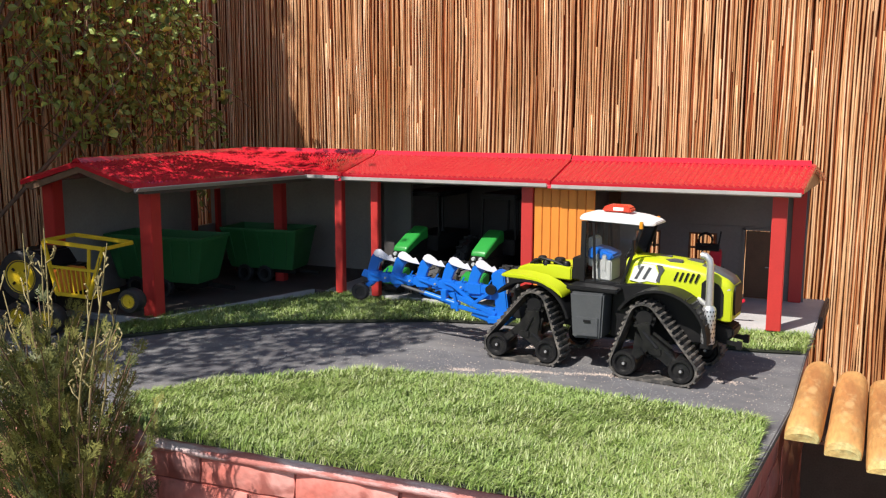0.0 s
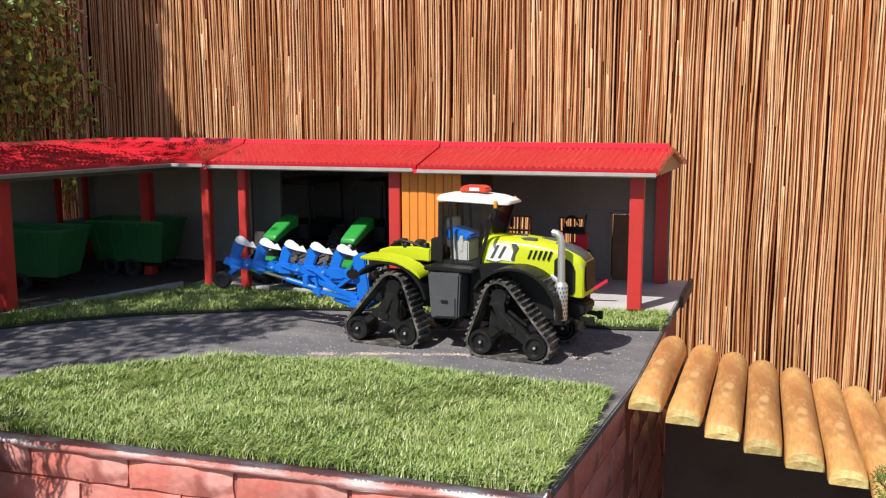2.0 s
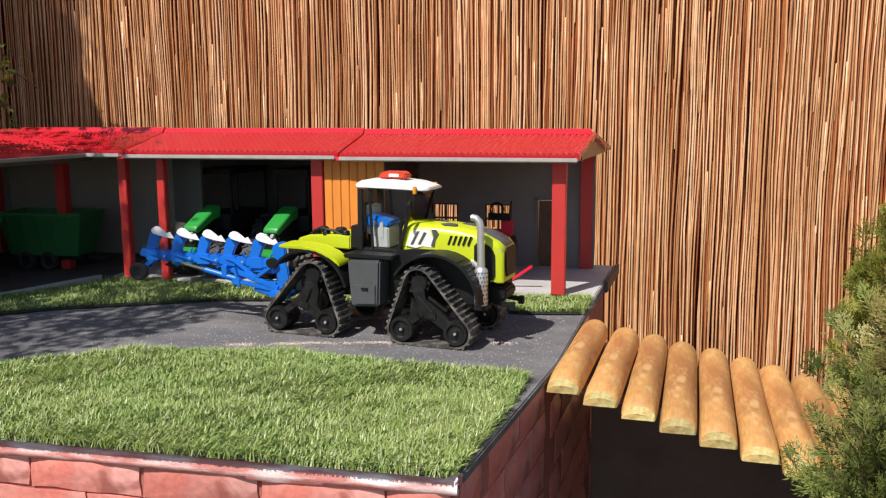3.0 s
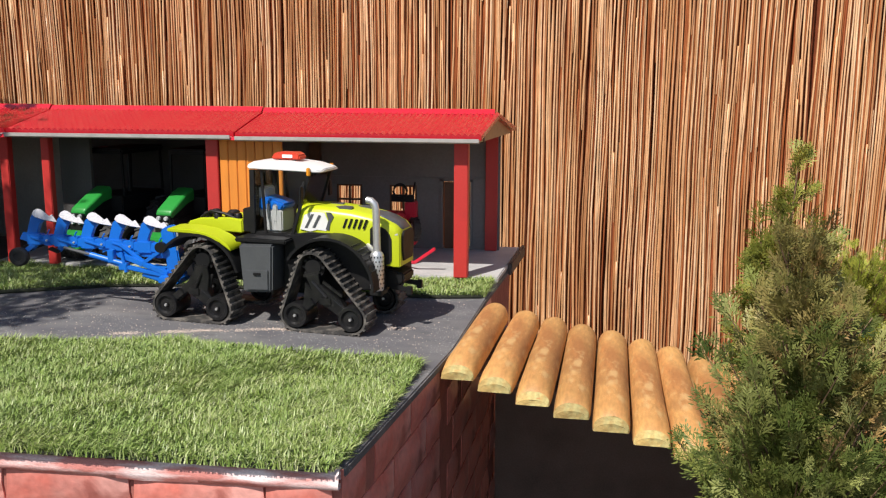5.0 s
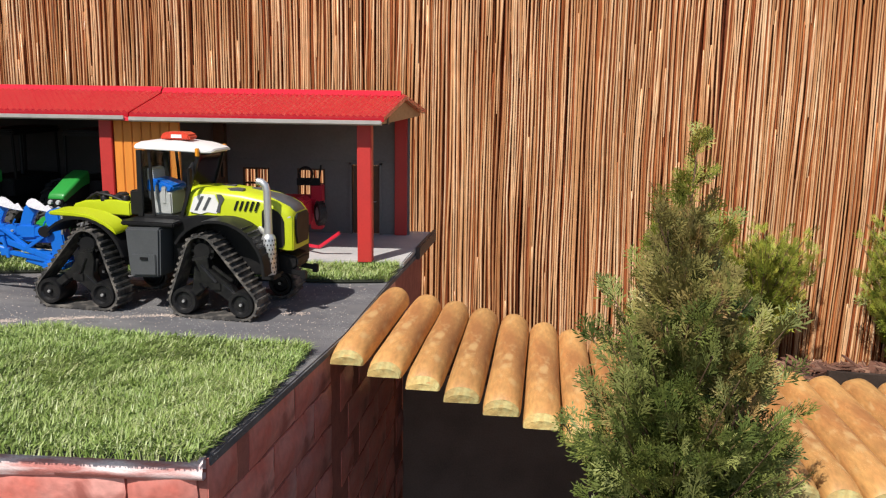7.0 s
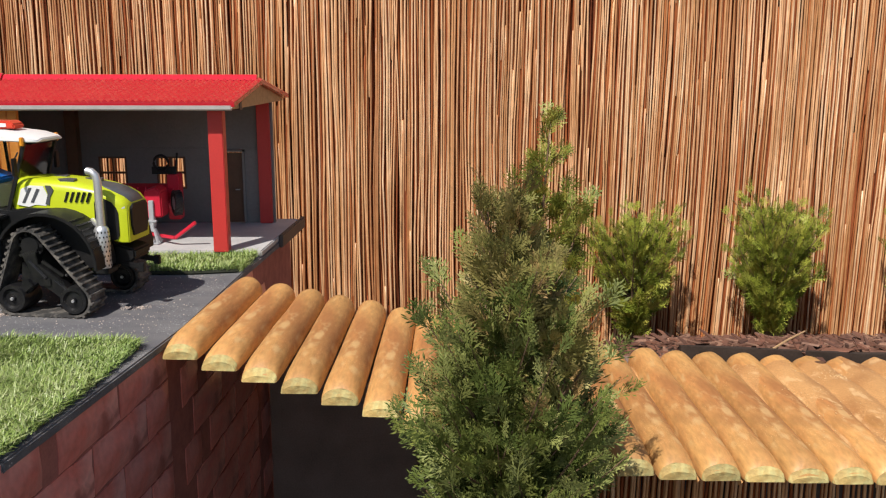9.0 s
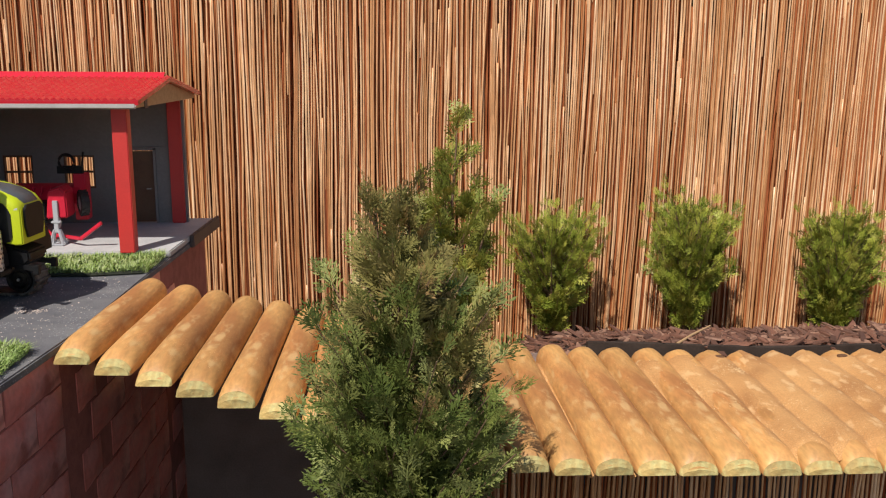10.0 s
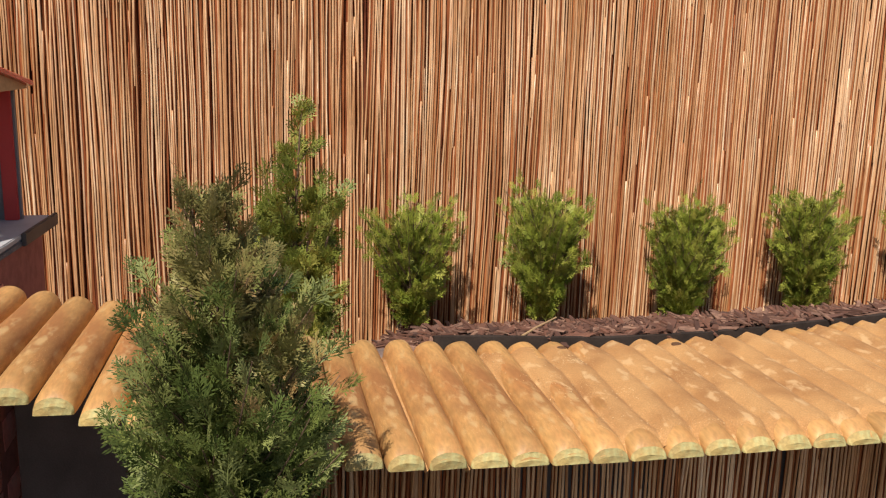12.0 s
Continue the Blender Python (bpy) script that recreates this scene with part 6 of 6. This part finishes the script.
conifer(pose(0.47, -0.14, -0.6), 0.098, 6600, 0.056, 41, "young green conifer with flat scaly sprays and thin brownish top", "conifer_tree", THUJA,
        [0.6, 0.8, 0.9, 0.95, 1.0, 1.05, 1.12, 1.04, 0.72, 0.36, 0.2], [(-0.015, 0.0, 0.8, 1.0), (0.03, 0.02, 0.72, 0.6), (-0.035, -0.01, 0.84, 0.26), (0.06, -0.03, 0.66, 0.6), (-0.06, 0.0, 0.66, 0.5), (0.005, 0.01, 0.83, 0.2)], upright=0.3, dry=0.79, dry_material=THUJA_TIP)
conifer(pose(0.56, 0.44, -0.34), 0.074, 1500, 0.052, 47, "slender conifer behind the log ramp with a leaning leader", "conifer_tree", THUJA_REAR,
        [0.5, 0.75, 0.9, 1.0, 1.0, 0.95, 0.86, 0.66, 0.36, 0.2, 0.1], [(0.022, 0.0, 0.615, 1.0), (0.055, 0.02, 0.5, 0.5), (-0.04, -0.01, 0.5, 0.4), (0.09, 0.0, 0.46, 0.3)], upright=0.35)
for i, (x, y, zb, h, r) in enumerate([(0.9, 1.13, -0.34, 0.275, 0.1), (1.255, 1.13, -0.352, 0.35, 0.096), (1.655, 1.13, -0.37, 0.33, 0.092), (2.04, 1.13, -0.355, 0.34, 0.086), (2.44, 1.13, -0.36, 0.33, 0.09)]):
    q = random.Random(300 + i)
    conifer(pose(x, y, zb), r * 1.28, 2000, 0.047, 60 + 3 * i, "small round conifer bush planted in bark mulch", "conifer_bush", THUJA_BUSH,
            [0.18, 0.36, 0.6, 0.82, 0.97, 1.02, 1.0, 0.92, 0.78, 0.55, 0.3],
            [(q.uniform(-0.02, 0.02), q.uniform(-0.02, 0.02), h * 0.82, 1.0), (-0.05, 0.01, h * 0.78, 0.7), (0.05, -0.01, h * 0.76, 0.7), (-0.02, -0.04, h * 0.7, 0.5)], group="bushes along the fence", upright=0.5)

shrub = conifer(pose(-0.8, -0.47, -0.6), 0.1, 4600, 0.038, 90, "loose shrub with bare pale twigs before the table", "shrub", SHRUB,
                [0.5, 0.6, 0.75, 0.9, 1.0, 1.05, 1.05, 1.0, 0.9, 0.7, 0.4], [(0.0, 0.0, 0.72, 1.0), (-0.06, 0.02, 0.68, 0.8), (0.06, -0.01, 0.66, 0.8)], upright=0.9)
rnd = random.Random(17)
for i in range(11):
    a = rnd.uniform(0, 6.28)
    x, y = 0.1 * math.cos(a), 0.06 * math.sin(a)
    h = rnd.uniform(0.77, 0.89)
    lean = Vector((x * 0.6 + rnd.gauss(0, 0.02), y * 0.4, 0))
    line = [Vector((x * 0.5, y * 0.5, 0.58)) + lean * u ** 1.5 + Vector((rnd.gauss(0, 0.003), 0, (h - 0.58) * u)) for u in (0, 0.25, 0.5, 0.75, 1.0)]
    s = Shape().tube(line, [0.0019, 0.0016, 0.0013, 0.001, 0.0006], 5)
    for k in range(5):
        u = 0.3 + 0.62 * (k + rnd.random()) / 5
        q = min(3, int(u * 4))
        c = line[q].lerp(line[q + 1], u * 4 - q)
        w = rnd.uniform(0, 6.28)
        e = c + Vector((0.022 * math.cos(w), 0.012 * math.sin(w), rnd.uniform(0.016, 0.04)))
        s.tube([c, c.lerp(e, 0.5) + Vector((0.003 * math.cos(w), 0, -0.002)), e], [0.0011, 0.0009, 0.0006], 4)
        for b in range(4):
            p = c.lerp(e, 0.45 + 0.18 * b)
            s.tube([p, p + Vector((rnd.gauss(0, 0.0035), rnd.gauss(0, 0.003), rnd.uniform(0.003, 0.007)))], [0.001, 0.0013], 4)
    part("bare_twig", s, TWIG, shrub, "pale bare twig")


stick = part("stick", Shape().tube([(0.957, 0.345, -0.117), (1.0, 0.395, -0.118), (1.06, 0.462, -0.122)], [0.0024, 0.0022, 0.0014], 7), PINE)
tagged(stick, "pale bare stick lying on the bark mulch", "stick")


def leafy_tree(at, clouds, limbs, count, seed, label):
    """A tree whose broad leaves hang in clouds (centre, radii) round its limbs."""
    t = thing("leafy_tree", label, "tree", at=at)
    rnd = random.Random(seed)
    s = Shape()
    for line in limbs:
        s.tube(line, [0.013 * (1 - 0.8 * i / (len(line) - 1)) * (1 if line is limbs[0] else 0.5) for i in range(len(line))], 8)
    part("trunk", s, WOODDARK, t, "brown trunk with limbs")
    vs, fs = [], []
    tw = Shape()
    total = sum(c[2] for c in clouds)
    for centre, radii, share in clouds:
        c = Vector(centre)
        n_cl = max(4, int(count * share / total / 7))
        for _ in range(n_cl):
            while True:
                q = Vector((rnd.uniform(-1, 1), rnd.uniform(-1, 1), rnd.uniform(-1, 1)))
                if q.length < 1:
                    break
            base = c + Vector((q.x * radii[0], q.y * radii[1], q.z * radii[2]))
            tw.tube([base + Vector((rnd.gauss(0, 0.03), rnd.gauss(0, 0.03), -0.06)), base], [0.002, 0.001], 4)
            for _ in range(7):
                p = base + Vector((rnd.gauss(0, 0.022), rnd.gauss(0, 0.022), rnd.gauss(0, 0.022)))
                m = Matrix.Translation(p) @ Euler((rnd.gauss(0, 0.7), rnd.gauss(0, 0.7), rnd.uniform(0, 6.28))).to_matrix().to_4x4()
                l = rnd.uniform(0.014, 0.03)
                w = l * rnd.uniform(0.28, 0.42)
                o = len(vs)
                for x, y, z in [(0, 0, 0), (l * 0.35, w, 0.12 * l), (l * 0.75, w * 0.7, 0.08 * l), (l, 0, -0.1 * l), (l * 0.75, -w * 0.7, 0.08 * l), (l * 0.35, -w, 0.12 * l), (l * 0.5, 0, 0)]:
                    vs.append(tuple(m @ Vector((x, y, z))))
                fs += [(o, o + 6, o + 1), (o + 1, o + 6, o + 2), (o + 2, o + 6, o + 3), (o + 3, o + 6, o + 4), (o + 4, o + 6, o + 5), (o + 5, o + 6, o)]
    tagged(part("branchwork", tw, WOODDARK, t, "thin branchwork"), kind="stuff")
    raw("crown", vs, fs, LEAF, t)
    return t


leafy_tree(pose(-1.72, 0.1, -0.6), [((0.05, 0.55, 1.22), (0.15, 0.36, 0.34), 1.3), ((0.22, 0.1, 1.6), (0.35, 0.45, 0.22), 0.6), ((0.28, -0.55, 1.64), (0.42, 0.42, 0.26), 2.4), ((0.04, 0.85, 1.0), (0.1, 0.2, 0.25), 0.2), ((0.2, -0.36, 1.16), (0.22, 0.25, 0.22), 0.6), ((-0.53, 0.18, 2.8), (0.15, 0.22, 0.42), 1.6)],
           [[(0, 0, 0), (0.02, 0.02, 0.5), (0.0, 0.1, 1.0), (0.08, 0.3, 1.5)], [(0.0, 0.08, 0.7), (0.08, 0.4, 1.0), (0.08, 0.75, 1.3)], [(0.0, 0.05, 0.9), (0.15, -0.2, 1.3), (0.4, -0.6, 1.65)], [(0.03, 0.2, 1.2), (0.2, 0.3, 1.5), (0.4, 0.35, 1.6)], [(0.08, 0.3, 1.5), (-0.15, 0.24, 2.1), (-0.34, 0.18, 2.9)]],
           13500, 23, "leafy garden tree with dull olive green leaves")


# ---- bricks of the table ----
def brick_mesh(seed, l, h):
    rnd = random.Random(seed)
    s = Shape()
    nx, nz = 5, 3
    vs = []
    for i in range(nx + 1):
        for k in range(nz + 1):
            edge = i in (0, nx) or k in (0, nz)
            x, z = l * i / nx, h * k / nz
            vs.append((x + (rnd.uniform(-0.002, 0.002) if edge else 0), (0.001 if edge else -0.003 + rnd.gauss(0, 0.0016)), z + (rnd.uniform(-0.0016, 0.0016) if edge else 0)))
    fs = [(i * (nz + 1) + k, (i + 1) * (nz + 1) + k, (i + 1) * (nz + 1) + k + 1, i * (nz + 1) + k + 1) for i in range(nx) for k in range(nz)]
    rim = [i * (nz + 1) for i in range(nx + 1)] + [nx * (nz + 1) + k for k in range(1, nz + 1)] + [i * (nz + 1) + nz for i in range(nx - 1, -1, -1)] + [k for k in range(nz - 1, 0, -1)]
    o = len(vs)
    vs += [(vs[i][0], 0.012, vs[i][2]) for i in rim]
    fs += [(rim[q], o + q, o + (q + 1) % len(rim), rim[(q + 1) % len(rim)]) for q in range(len(rim))]
    s.add(vs, fs)
    return mesh_of("brick", s, BRICK, smooth=50)


BL, BH = 0.146, 0.06
bricks = [brick_mesh(200 + i, BL - 0.004, BH - 0.0035) for i in range(6)]
half_bricks = [brick_mesh(220 + i, BL / 2 - 0.004, BH - 0.0035) for i in range(2)]


def lay(a, b, rows, phase, seed):
    """Courses of bricks along a to b, from the table's top down."""
    rnd = random.Random(seed)
    a, b = Vector((*a, 0)), Vector((*b, 0))
    d = (b - a).normalized()
    yaw = math.degrees(math.atan2(d.y, d.x))
    length = (b - a).length
    for r in range(rows):
        s = -((phase + 0.5 * (r % 2)) % 1.0) * BL
        while s < length - 0.02:
            whole = s >= 0 and s + BL <= length + 0.004
            half = not whole and (s + BL > BL * 0.45 if s < 0 else length - s > BL * 0.45)
            if whole or half:
                at_ = max(s, 0) if s < 0 else s
                ob = new("brick", rnd.choice(bricks if whole else half_bricks))
                p = a + d * at_
                ob.parent = core
                ob.matrix_basis = pose(p.x, p.y, -0.002 - BH * (r + 1) + 0.0035, 0, 0, yaw)
            s += BL


lay((-1.95, -0.3385), (-0.026, -0.3385), 6, 0.35, 1)
lay((-0.0218, -0.334), (0.0262, 0.1), 9, 0.3, 2)
lay((0.0264, 0.101), (0.0522, 0.53), 9, 0.7, 3)
lay((0.0528, 0.535), (0.0545, 0.6), 9, 0.6, 4)
